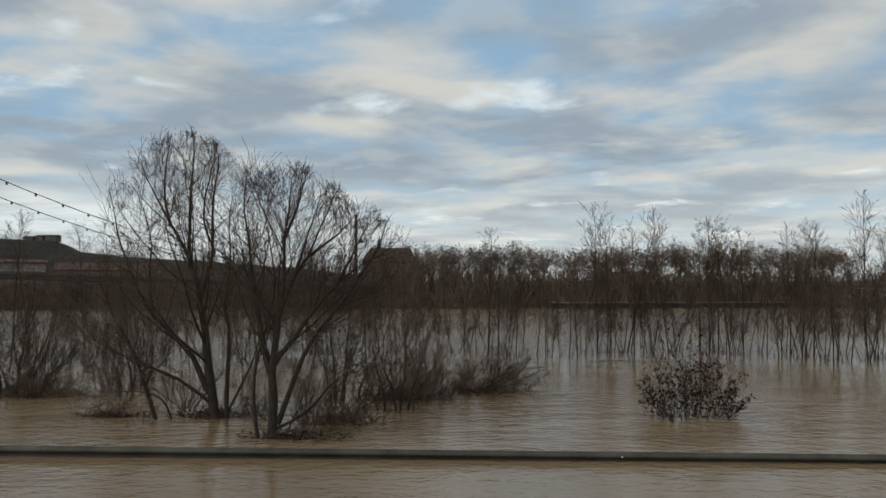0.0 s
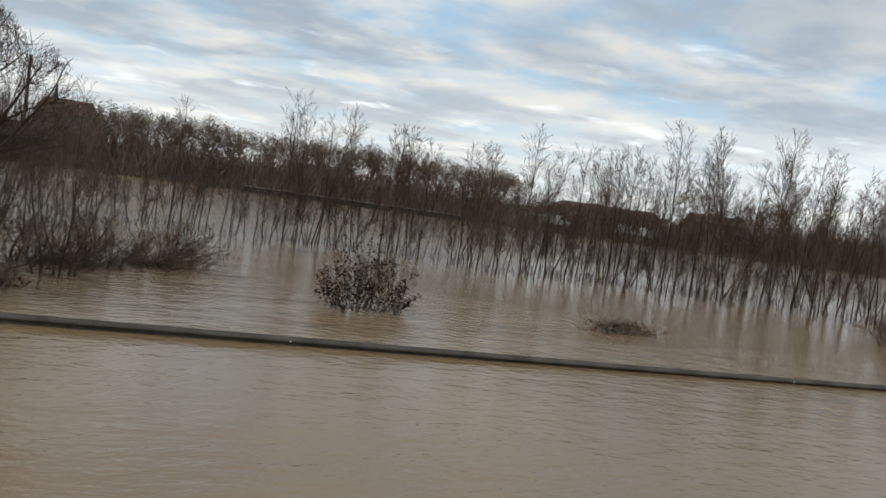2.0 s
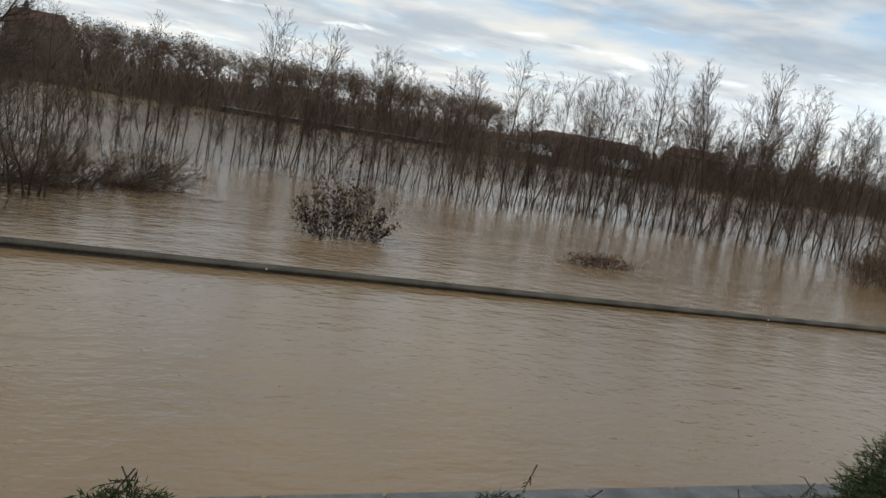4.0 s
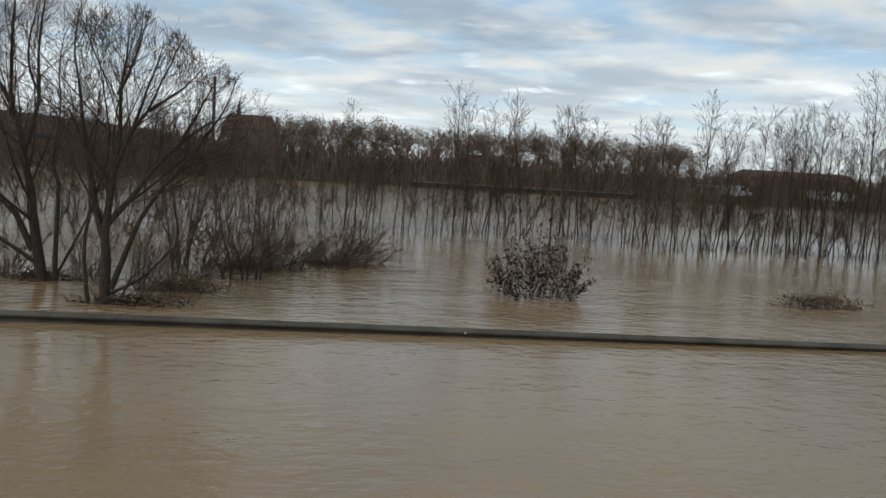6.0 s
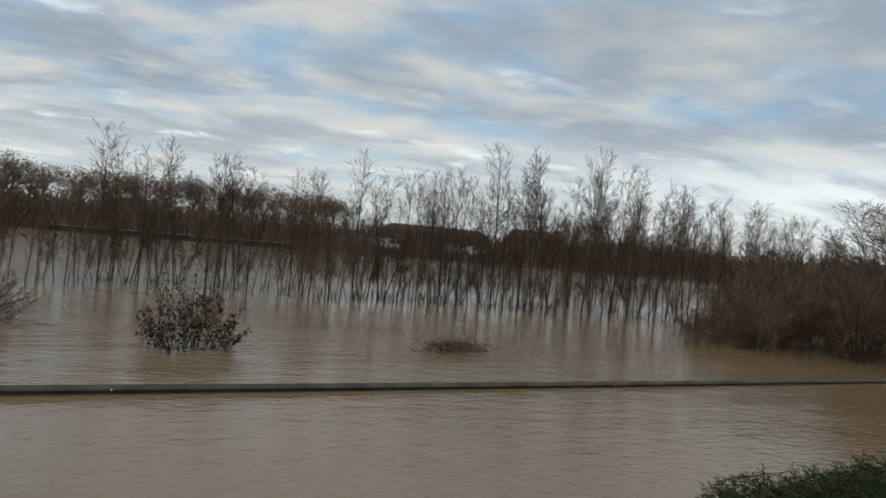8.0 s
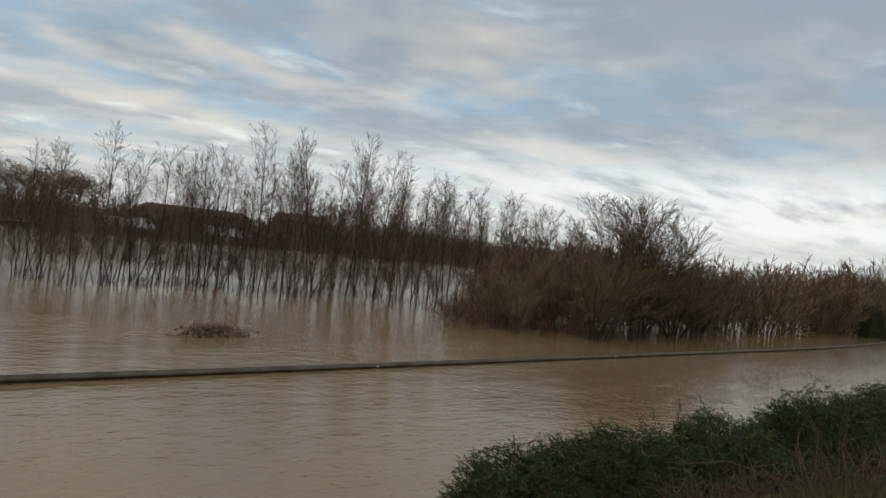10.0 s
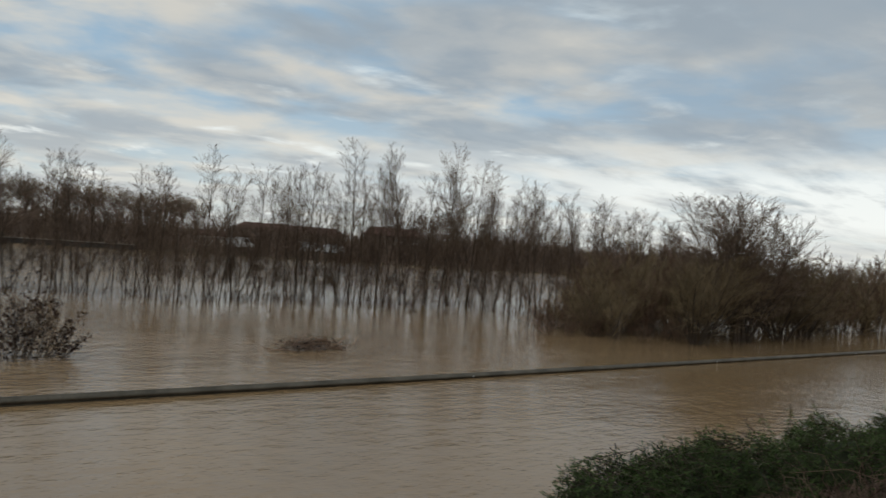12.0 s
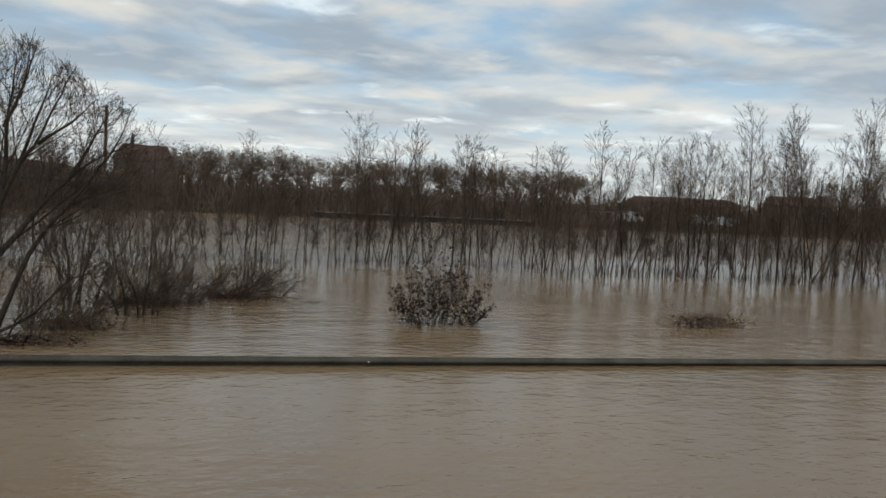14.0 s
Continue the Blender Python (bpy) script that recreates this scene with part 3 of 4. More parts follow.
        limbs, top = rounded(rng, n, w, h, r, 0.35)
        willow(x, y, 80 + n + int(x), limbs, top, label, wide_spec, twig=twig, thin=0.0085 if h > 6 else 0.006, depth=1.0, crook=0.07)


POPLAR = [(10, 23, 0.27, 28, 0.015, 0.0, 0.40), (4, 5.5, 0.50, 30, 0.02, 0.025, 0.15), (2, 2.6, 0.75, 28, 0.02, 0.02, 0.2), (1, 0, 0, 0, 0.03, 0.02, 0)]
SHORT = [(8, 18, 0.29, 36, 0.045, 0.01, 0.40), (4, 4.5, 0.48, 32, 0.06, 0.07, 0.12), (2, 2, 0.60, 28, 0.06, 0.05, 0.2), (1, 0, 0, 0, 0.06, 0.04, 0)]


def young_tree(seed, h, stems, spec, name, label, group, thin):
    """A young tree: stems that rise from one foot, a bare lower part with thin shoots, steep airy branches."""
    rng = np.random.default_rng(seed)
    lv = []
    turn = rng.uniform(0, 6.28)
    for k in range(stems):
        lean = (0.06 if stems == 1 else rng.uniform(0.12, 0.5)) * (0.5 if k == 0 else 1.0)
        a = turn + 2 * math.pi * k / stems + rng.normal(0, 0.4)
        d = (lean * math.cos(a), lean * math.sin(a), 1)
        lv.append(grow(rng, (0.12 * math.cos(a) * (stems > 1), 0.12 * math.sin(a) * (stems > 1), -0.5), d, (h + 0.5) * (1.0 if k == 0 else rng.uniform(0.55, 0.9)), (0.012 + 0.0038 * h) * (1 if k == 0 else 0.75), spec))
    stem = lv[0][0][0][0]
    for _ in range(5):
        i = int(rng.integers(1, 4))
        shoot = grow(rng, stem[i], (rng.normal(0, 0.5), rng.normal(0, 0.5), 1), rng.uniform(0.3, 1.0), 0.009, [(3, 3, 0.45, 34, 0.10, 0.06, 0.2), (1, 0, 0, 0, 0.1, 0.05, 0)])
        lv.append([[], shoot[0], shoot[1], []])
    for _ in range(6):
        # broken sticks and sprouts at the water
        a = rng.uniform(0, 6.28)
        p = np.array([0.22 * math.cos(a), 0.22 * math.sin(a), -0.1])
        lv.append([[], [(np.array([p, p + [rng.normal(0, 0.2), rng.normal(0, 0.2), rng.uniform(0.25, 0.6)]]), np.array([0.012, 0.006]))], [], []])
    return tree(name, label, "tree", fitted(merged(lv), h), 1, BARK, TWIG, group, twig_min=thin)


def put_all(kinds, poses, rng):
    """Lays copies of random kinds at the poses; the first of each kind is the built one."""
    own = {}
    for m in poses:
        i = int(rng.integers(len(kinds)))
        if i in own:
            copy_thing(kinds[i], m)
        else:
            own[i] = m
    for i, m in own.items():
        kinds[i].matrix_basis = m


def row_distance(az):
    """How far the row of young trees stands, by compass angle from +y towards +x."""
    return float(np.interp(az, [-32, -20, 0, 8, 16, 22, 26, 28, 33, 38, 43, 50, 60], [43, 42, 40.5, 39.5, 43.5, 43.5, 40.5, 42.5, 46, 45.5, 50.5, 51, 58]))


def in_row(rng, az, d, s, sz=None):
    x, y = d * math.sin(radians(az)), d * math.cos(radians(az))
    return placed(x, y, 0, rng.uniform(0, 360), s, sz, rng.normal(0, 3.0 if sz is None else 1.5), rng.uniform(0, 6.28))


def saplings():
    rng = np.random.default_rng(7)
    low = [young_tree(100 + i, h, n, SHORT, "sapling", "short bare sapling standing in flood water", "short flooded saplings", 0.0058) for i, (h, n) in enumerate(((4.2, 1), (4.6, 2), (3.9, 3), (4.8, 2), (4.4, 4), (4.0, 2), (4.7, 3)))]
    poses = []
    for az in np.arange(-31, 50, 0.62):
        a = az + rng.normal(0, 0.16)
        poses.append(in_row(rng, a, row_distance(a) + rng.uniform(-1.6, 2.2) + (2.0 * rng.random() if a < 4 else 0), rng.uniform(0.78, 1.06)))
    for az in np.arange(-31, -2, 1.2):
        a = az + rng.normal(0, 0.25)
        poses.append(in_row(rng, a, rng.uniform(30.5, 38) + max(0, a) * 0.4, rng.uniform(0.62, 0.88)))
    for az in np.arange(26, 50, 1.8):
        a = az + rng.normal(0, 0.3)
        poses.append(in_row(rng, a, row_distance(a) + rng.uniform(1.5, 6), rng.uniform(0.85, 1.1)))
    for az in np.arange(33, 51, 1.3):
        a = az + rng.normal(0, 0.4)
        poses.append(in_row(rng, a, row_distance(a) - rng.uniform(2.5, 6.5) * (az > 36), rng.uniform(0.5, 0.85)))
    put_all(low, poses, rng)
    tall = [young_tree(120 + i, 8.0, n, POPLAR, "poplar_tree", "slim bare young poplar standing in flood water", "flooded young poplars", 0.0055) for i, n in enumerate((1, 1, 2, 1, 2, 3, 1))]
    # angle and height of the single trees that stand out above the rest
    single = [(-28.3, 6.9), (-26.9, 6.2), (-23.9, 6.6), (-22.7, 6.6), (-21.8, 6.0), (-2.7, 6.4), (3.0, 6.4), (3.8, 5.4), (10.6, 7.8), (11.3, 7.0), (12.4, 7.5), (13.1, 6.9), (14.1, 6.0), (15.55, 6.9), (17.4, 6.6), (18.0, 7.0), (18.6, 6.6), (19.5, 7.2), (20.2, 6.4), (23.0, 6.6), (23.7, 6.8), (24.4, 6.5), (27.5, 7.9), (28.3, 7.0)]
    single += [(29.4, 6.8), (30.6, 7.4), (31.9, 6.6), (32.8, 7.4), (33.5, 7.6), (34.0, 8.0), (34.8, 7.6), (35.6, 7.3), (36.4, 7.6), (37.25, 9.4), (38.1, 8.0), (39.1, 7.8), (40.2, 7.6), (40.9, 9.0), (41.5, 9.8), (42.4, 8.2), (43.5, 10.3), (44.1, 9.8), (45.5, 9.4)]
    poses = [in_row(rng, az, row_distance(az) + rng.uniform(-0.8, 0.8), 0.35 + 0.65 * h / 8, h / 8) for az, h in single]
    for az in np.arange(46, 60, 0.45):
        a = az + rng.normal(0, 0.15)
        d = row_distance(a) + rng.uniform(-2, 6)
        h = 3.3 + d * math.tan(radians(np.interp(a, [46, 48, 52, 56, 60], [6.4, 6.1, 5.4, 4.8, 3.6]))) * rng.uniform(0.72, 1.04)
        poses.append(in_row(rng, a, d, 0.35 + 0.65 * h / 8, h / 8))
    for az in np.arange(30, 46, 1.3):
        a = az + rng.normal(0, 0.3)
        poses.append(in_row(rng, a, row_distance(a) + rng.uniform(0.5, 4), 0.85, rng.uniform(0.72, 0.9)))
    # the stand far down the drowned road
    for az in np.arange(78.6, 84, 0.4):
        poses.append(in_row(rng, az, rng.uniform(140, 175), 2.1, rng.uniform(1.25, 1.6)))
    put_all(tall, poses, rng)


def bush_kinds(twig, label, seed, width, height, limbs, group, kids, thin, crook=0.5, depth=0.6, bare=0.06):
    """Rounded bushes of crooked, arching limbs. kids: branches of a limb, twigs of a branch."""
    kinds = []
    for i in range(4):
        rng = np.random.default_rng(seed + i)
        spec = [(6, kids[0], 0.38, 36, 0.12, 0, bare), (4, kids[1], 0.52, 28, 0.08, 0.08, 0.1), (2 if height < 2 else 1, 0, 0, 0, 0.08, 0.06, 0)]
        lv = fitted(limbed(rng, fan(rng, limbs, width, height, 0.34, crook), spec, 0.008 * height + 0.014, depth), height)
        kinds.append(tree("willow_bush", label, "bush", lv, 1, BARK, twig, group, twig_min=thin))
    return kinds


def bushes():
    rng = np.random.default_rng(21)
    olive = bush_kinds(TWIG_OLIVE, "bare olive-brown willow bush standing in flood water", 300, 2.4, 3.7, 9, "willow bushes by the rail", (13, 8), 0.008, 0.7, 0.6, 0.24)
    brown = bush_kinds(TWIG_RED, "bare reddish-brown willow bush standing in flood water", 305, 2.3, 3.9, 8, "willow bushes by the rail", (13, 8), 0.008, 0.7, 0.6, 0.24)
    spots = strewn(rng, 31, 41, 21, 28, 28, 1.2) + strewn(rng, 36, 50, 28, 34, 20, 1.5) + strewn(rng, 41, 60, 19.6, 28, 42, 1.3)
    spots = [(x, y) for x, y in spots if x > 1.26 * y + 1.0]
    poses = [placed(x, y, 0, rng.uniform(-30, 30) + 180 * rng.integers(2), (rng.uniform(0.8, 1.15) + (0.22 if y > 23 else 0.0)) * min(1.0, 0.45 + (x - 1.26 * y - 1.0) / 8)) for x, y in spots]
    put_all(olive, poses[::2] + poses[1::8], rng)
    put_all(brown, [m for i, m in enumerate(poses) if i % 2 and i % 8 != 1], rng)
    low = bush_kinds(TWIG_RED, "low bare shrub at the edge of a flooded thicket", 315, 0.9, 1.7, 8, "low shrubs at the thicket's edge", (8, 5), 0.007)
    spots = strewn(rng, 28.6, 35, 22.0, 28, 26, 0.8) + strewn(rng, 31, 37, 19.6, 22.5, 8, 0.8) + strewn(rng, 22, 31, 33, 39, 8, 1.5)
    spots = [(x, y) for x, y in spots if x > 1.2 * y or y > 31]
    put_all(low, [placed(x, y, 0, rng.uniform(0, 360), rng.uniform(0.6, 1.0) if y < 31 else 0.5) for x, y in spots], rng)
    far = bush_kinds(TWIG_OLIVE, "tall bare olive-brown bush along the drowned roadside", 310, 3.1, 4.3, 9, "bushes along the drowned roadside", (11, 8), 0.012, 0.6, 0.6, 0.15)
    far_red = bush_kinds(TWIG_RED, "tall bare reddish bush along the drowned roadside", 330, 2.9, 4.5, 8, "bushes along the drowned roadside", (11, 8), 0.012, 0.6, 0.6, 0.15)
    spots = strewn(rng, 56, 112, 18.6, 27, 56, 1.8) + strewn(rng, 112, 175, 15.5, 30, 18, 3.2)
    poses = [placed(x, y, 0, rng.uniform(0, 360), rng.uniform(1.05, 1.35) + (0.5 if x > 100 else 0.1 if x > 80 else 0.0)) for x, y in spots]
    put_all(far, poses[::2] + poses[1::6], rng)
    put_all(far_red, [m for i, m in enumerate(poses) if i % 2 and i % 6 != 1], rng)
    red = bush_kinds(TWIG_DARK, "low bare dark brown shrub in flood water", 320, 1.1, 1.9, 8, "shrubs beside the willows", (8, 5), 0.0055)
    spots = [(-2.9, 22.0), (-2.2, 23.2), (-1.9, 24.4), (-1.2, 25.6), (-0.3, 25.4), (0.5, 26.2), (1.2, 25.7), (1.9, 26.8), (-0.9, 23.9), (-13.4, 24.6), (-12.4, 24.0), (-13.0, 26.2), (-10.8, 25.6), (-15.5, 26.0), (-14, 28), (-10.4, 28.2), (-7.2, 22.2), (-5.0, 21.4), (-9.6, 24.2), (-3.4, 19.6), (-1.6, 22.9), (0.0, 24.3), (0.9, 25.0), (1.5, 26.2), (-0.6, 24.7), (2.2, 27.4), (-15.0, 24.9), (-12.0, 25.0)]
    small = [(-3.2, 18.3), (-2.7, 18.8), (-2.2, 19.5), (-2.5, 20.4), (-4.6, 20.2), (-5.2, 20.7), (-6.9, 21.0), (-3.6, 20.9), (-7.8, 21.4)]
    poses = []
    for x, y in spots:
        s = (1.05 if x < -9 else 1.2 if x < -1 else 1.0) * rng.uniform(0.85, 1.15)
        bent = -3 < x < 3
        poses.append(placed(x, y, 0, rng.uniform(-40, 40), s * (1.15 if bent else 1.0), s * (0.8 if bent else 1.0), 26 if bent else 0, 1.57))
    poses += [placed(x, y, 0, rng.uniform(0, 360), rng.uniform(0.35, 0.6), None, rng.uniform(0, 25), rng.uniform(0, 6.28)) for x, y in small]
    put_all(red, poses, rng)


def blades(rng, P, D, size, width):
    """Flat leaves at P along D: a bent lozenge of two faces each."""
    n = len(P)
    D = D / (np.linalg.norm(D, axis=1, keepdims=True) + 1e-9)
    S = np.cross(D, rng.normal(0, 1, (n, 3)))
    S /= np.linalg.norm(S, axis=1, keepdims=True) + 1e-9
    ln, w = size * rng.uniform(0.6, 1.3, (n, 1)), width * rng.uniform(0.7, 1.2, (n, 1))
    nrm = np.cross(D, S) * w * 0.35
    V = np.stack([P, P + D * ln * 0.5 + S * w - nrm, P + D * ln, P + D * ln * 0.5 - S * w - nrm], 1).reshape(-1, 3)
    i = np.arange(n)[:, None] * 4
    return V, np.concatenate([i + [0, 1, 2], i + [0, 2, 3]], 0).tolist()


def leafy_bush():
    rng = np.random.default_rng(31)
    spec = [(6, 7, 0.36, 38, 0.06, 0.04, 0.10), (3, 2, 0.45, 30, 0.10, 0.08, 0.3), (2, 0, 0, 0, 0.1, 0.05, 0)]
    stems = []
    for k in range(46):
        lean = -1.0 + 2.0 * (k + rng.random()) / 46
        lean = math.copysign(abs(lean) ** 1.5, lean)
        ln = 0.75 + 1.2 * (1 - abs(lean)) + rng.normal(0, 0.12) + (0.75 if k % 6 == 3 and abs(lean) < 0.7 else 0.0)
        stems.append(grow(rng, (lean * 0.90 + rng.normal(0, 0.12), rng.normal(0, 0.35), -0.15), (lean * 0.7 + rng.normal(0, 0.12), rng.normal(0, 0.3), 1), ln, 0.012, spec))
    lv = fitted(merged(stems), 2.6)
    t = tree("leafy_bush", "small bush with withered dark leaves standing in flood water", "bush", lv, 1, BARK, TWIG, at=placed(6.3, 20.9), twig_min=0.004)
    pts = []
    for k, lvl in enumerate(lv):
        for q, r in lvl:
            for _ in range(14 if k == 0 else 3):
                f = rng.uniform(0, len(q) - 1.001)
                pts.append(q[int(f)] + (q[int(f) + 1] - q[int(f)]) * (f % 1))
    pts = np.array(pts)
    pts = pts[pts[:, 2] > 0.02]
    chance = np.exp(-1.1 * pts[:, 2])
    sel = pts[rng.choice(len(pts), size=1700, p=chance / chance.sum())] + rng.normal(0, 0.03, (1700, 3))
    D = rng.normal(0, 0.7, sel.shape) + (0, 0, 0.35)
    tagged(part("foliage", mesh_from("foliage", *blades(rng, sel, D, 0.105, 0.024), LEAF_DARK), LEAF_DARK, t, "withered dark leaves"), kind="stuff")


def driftwood(x, y, seed, length, depth, height, n, label):
    rng = np.random.default_rng(seed)
    t = thing("driftwood_heap", label, "driftwood", "heaps of drift", at=placed(x, y))
    lines = []
    for _ in range(n):
        a, b = np.clip(rng.normal(0, 0.42), -1, 1) * length, rng.normal(0, 0.4) * depth
        d = np.array([rng.normal(0, 1), rng.normal(0, 0.7), rng.normal(0.25, 0.45)])
        d /= np.linalg.norm(d)
        ln = rng.uniform(0.2, 0.75)
        p0 = np.array([a, b, rng.uniform(-0.03, height) * math.exp(-2.2 * (a / length) ** 2)])
        lines.append((np.array([p0, p0 + d * ln * 0.5 + rng.normal(0, 0.03, 3), p0 + d * ln]), np.array([0.011, 0.009, 0.004]) * rng.uniform(0.6, 1.3)))
    twigs = part("twig_tangle", mesh_from("twig_tangle", *tubes(lines, 4), TWIG_RED), TWIG_RED, t)
    tagged(twigs, kind="stuff")
    lines = []
    for _ in range(max(4, n // 30)):
        p0 = np.array([rng.normal(0.1, 0.35) * length, rng.normal(0, 0.3) * depth, 0.0])
        up = rng.uniform(1.5, 3.8) * height
        s = rng.normal(0, 0.25)
        lines.append((np.array([p0, p0 + [s * 0.4, 0, up * 0.5], p0 + [s, 0, up]]), np.array([0.007, 0.005, 0.003])))
    tagged(part("stalk_clump", mesh_from("stalk_clump", *tubes(lines, 4), TWIG), TWIG, t), kind="stuff")
    P = np.array([(np.clip(rng.normal(0, 0.45), -1, 1) * length, rng.normal(0, 0.4) * depth, rng.uniform(0.0, height * 0.8)) for _ in range(n)])
    tagged(part("leaf_litter", mesh_from("leaf_litter", *blades(rng, P, rng.normal(0, 1, P.shape), 0.09, 0.03), LEAF_DARK), LEAF_DARK, t), kind="stuff")


def snag(x, y, seed, height, label):
    """A forked stick standing out of the water."""
    rng = np.random.default_rng(seed)
    spec = [(4, 4, 0.6, 45, 0.15, 0.0, 0.2), (3, 2, 0.5, 40, 0.15, 0.02, 0.3), (2, 0, 0, 0, 0.1, 0, 0)]
    lv = grow(rng, (0, 0, -0.25), (rng.normal(0, 0.4), 0, 1), height + 0.25, 0.018, spec)
    tree("drift_branch", label, "branch", lv, 1, BARK, TWIG, "drift branches", at=placed(x, y))


def drift():
    driftwood(14.55, 20.8, 41, 1.5, 0.5, 0.34, 190, "low heap of brown twigs caught in the flood water")
    driftwood(-3.3, 17.9, 42, 1.3, 0.45, 0.10, 150, "drift twigs caught at a willow's foot")
    driftwood(-2.7, 19.9, 43, 0.9, 0.5, 0.18, 130, "drift twigs tangled under a leaning willow")
    driftwood(-8.6, 20.8, 44, 0.9, 0.3, 0.10, 90, "thin drift twigs floating by a willow")
    driftwood(-6.1, 20.9, 45, 1.0, 0.5, 0.14, 120, "drift twigs caught between willow stems")
    driftwood(1.2, 25.6, 46, 1.3, 0.5, 0.16, 170, "drift and dead stems at a shrub's foot")
    driftwood(-1.3, 24.0, 47, 1.4, 0.5, 0.16, 150, "drift and dead stems between shrubs")
    driftwood(-12.6, 24.6, 48, 2.0, 0.6, 0.26, 260, "dark drift piled along flooded shrubs")
    for i, (x, y, h) in enumerate([(26.6, 27.5, 0.45), (29.0, 28.2, 0.5), (28.5, 26.8, 0.35), (29.2, 25.8, 0.4), (-7.4, 19.6, 0.35), (-2.0, 18.9, 0.6), (-1.6, 19.7, 0.5), (27.1, 16.0, 0.22), (41.8, 17.0, 0.5)]):
        snag(x, y, 70 + i, h, "dead forked branch sticking out of the water")
    # a long floating stem behind the leafy bush
    t = thing("floating_branch", "long thin branch lying on the flood water", "branch", at=placed(7.6, 36.2))
    line = [(np.array([(-1.2, 0, 0.02), (0, 0.05, 0.04), (1.3, 0, 0.02)]), np.array([0.010, 0.016, 0.008]))]
    part("stem", mesh_from("stem", *tubes(line, 6), BARK), BARK, t)


willows()
saplings()
bushes()
leafy_bush()
drift()


# ---- far bank ----
def plane_tree(seed):
    """A pollarded plane: a clear trunk, a few rising limbs and a broad crown of short tufts with withered leaves."""
    rng = np.random.default_rng(seed)
    limbs = []
    for k in range(9):
        a = -1 + 2 * (k + 0.5) / 9
        limbs.append((0.10, [(a * 0.1, 3.2), (a * 1.2, 4.6), (a * 2.5, 5.6 + rng.uniform(0, 1.4) - 0.8 * abs(a)), (a * 3.3, 6.6 + rng.uniform(-0.3, 1.0) - 1.0 * abs(a))]))
    limbs.append((0.22, [(0, -0.6), (0.05, 1.5), (0, 3.2), (0.1, 4.6)]))
    lv = shaped(rng, limbs, [(0, 3.2, 0.75, 60, 0, 0, 0.20), (3, 8, 0.6, 50, 0.12, 0.02, 0.15)], [(-5, 7.2), (0, 8.2), (5, 7.2)], depth=1.6)
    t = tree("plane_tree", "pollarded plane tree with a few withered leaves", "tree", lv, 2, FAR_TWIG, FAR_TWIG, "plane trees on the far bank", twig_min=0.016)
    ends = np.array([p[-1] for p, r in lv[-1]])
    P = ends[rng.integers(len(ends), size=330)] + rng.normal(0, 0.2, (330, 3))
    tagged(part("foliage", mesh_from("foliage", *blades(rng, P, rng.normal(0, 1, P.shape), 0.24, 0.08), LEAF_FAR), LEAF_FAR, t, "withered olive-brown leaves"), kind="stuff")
    return t


def far_trees():
    rng = np.random.default_rng(51)
    kinds = []
    for i in range(5):
        spread = (40, 36, 44, 38, 34)[i]
        spec = [(5, 20, 0.36, spread, 0.05, 0, 0.28), (3, 9, 0.45, 38, 0.08, 0.10, 0.10), (1, 0, 0, 0, 0.1, 0.05, 0)]
        lv = fitted(grow(np.random.default_rng(500 + i), (0, 0, -0.3), (0, 0, 1), 7.5, 0.085, spec), 9.4)
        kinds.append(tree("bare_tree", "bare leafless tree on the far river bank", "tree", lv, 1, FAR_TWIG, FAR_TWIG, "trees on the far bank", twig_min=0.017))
    poses = []
    for x, y in strewn(rng, -130, 4, 1, 20, 120, 1.5) + strewn(rng, 72, 140, 2, 14, 26, 2.0) + strewn(rng, 125, 330, 2, 22, 85, 2.2):
        yy = shore_far(x) + y
        h = rng.uniform(3.4, 4.6) if x < -45 else rng.uniform(6.8, 9.0) if x < 72 else rng.uniform(4.0, 5.6) if x < 125 else rng.uniform(10.5, 13.5)
        poses.append(placed(x, yy, ground_height(x, yy), rng.uniform(0, 360), 0.5 + 0.06 * h, h / 9.4))
    put_all(kinds, poses, rng)
    planes = [plane_tree(540 + i) for i in range(4)]
    poses = []
    for row in (0, 1):
        for i in range(16):
            x = -4 + 4.9 * i + rng.normal(0, 0.5) + 2.2 * row
            y = shore_far(x) + 9 + 9 * row + rng.normal(0, 0.6)
            s = rng.uniform(0.98, 1.18) + 0.06 * (x > 35)
            poses.append(placed(x, y, ground_height(x, y), rng.uniform(0, 360), s))
    put_all(planes, poses, rng)


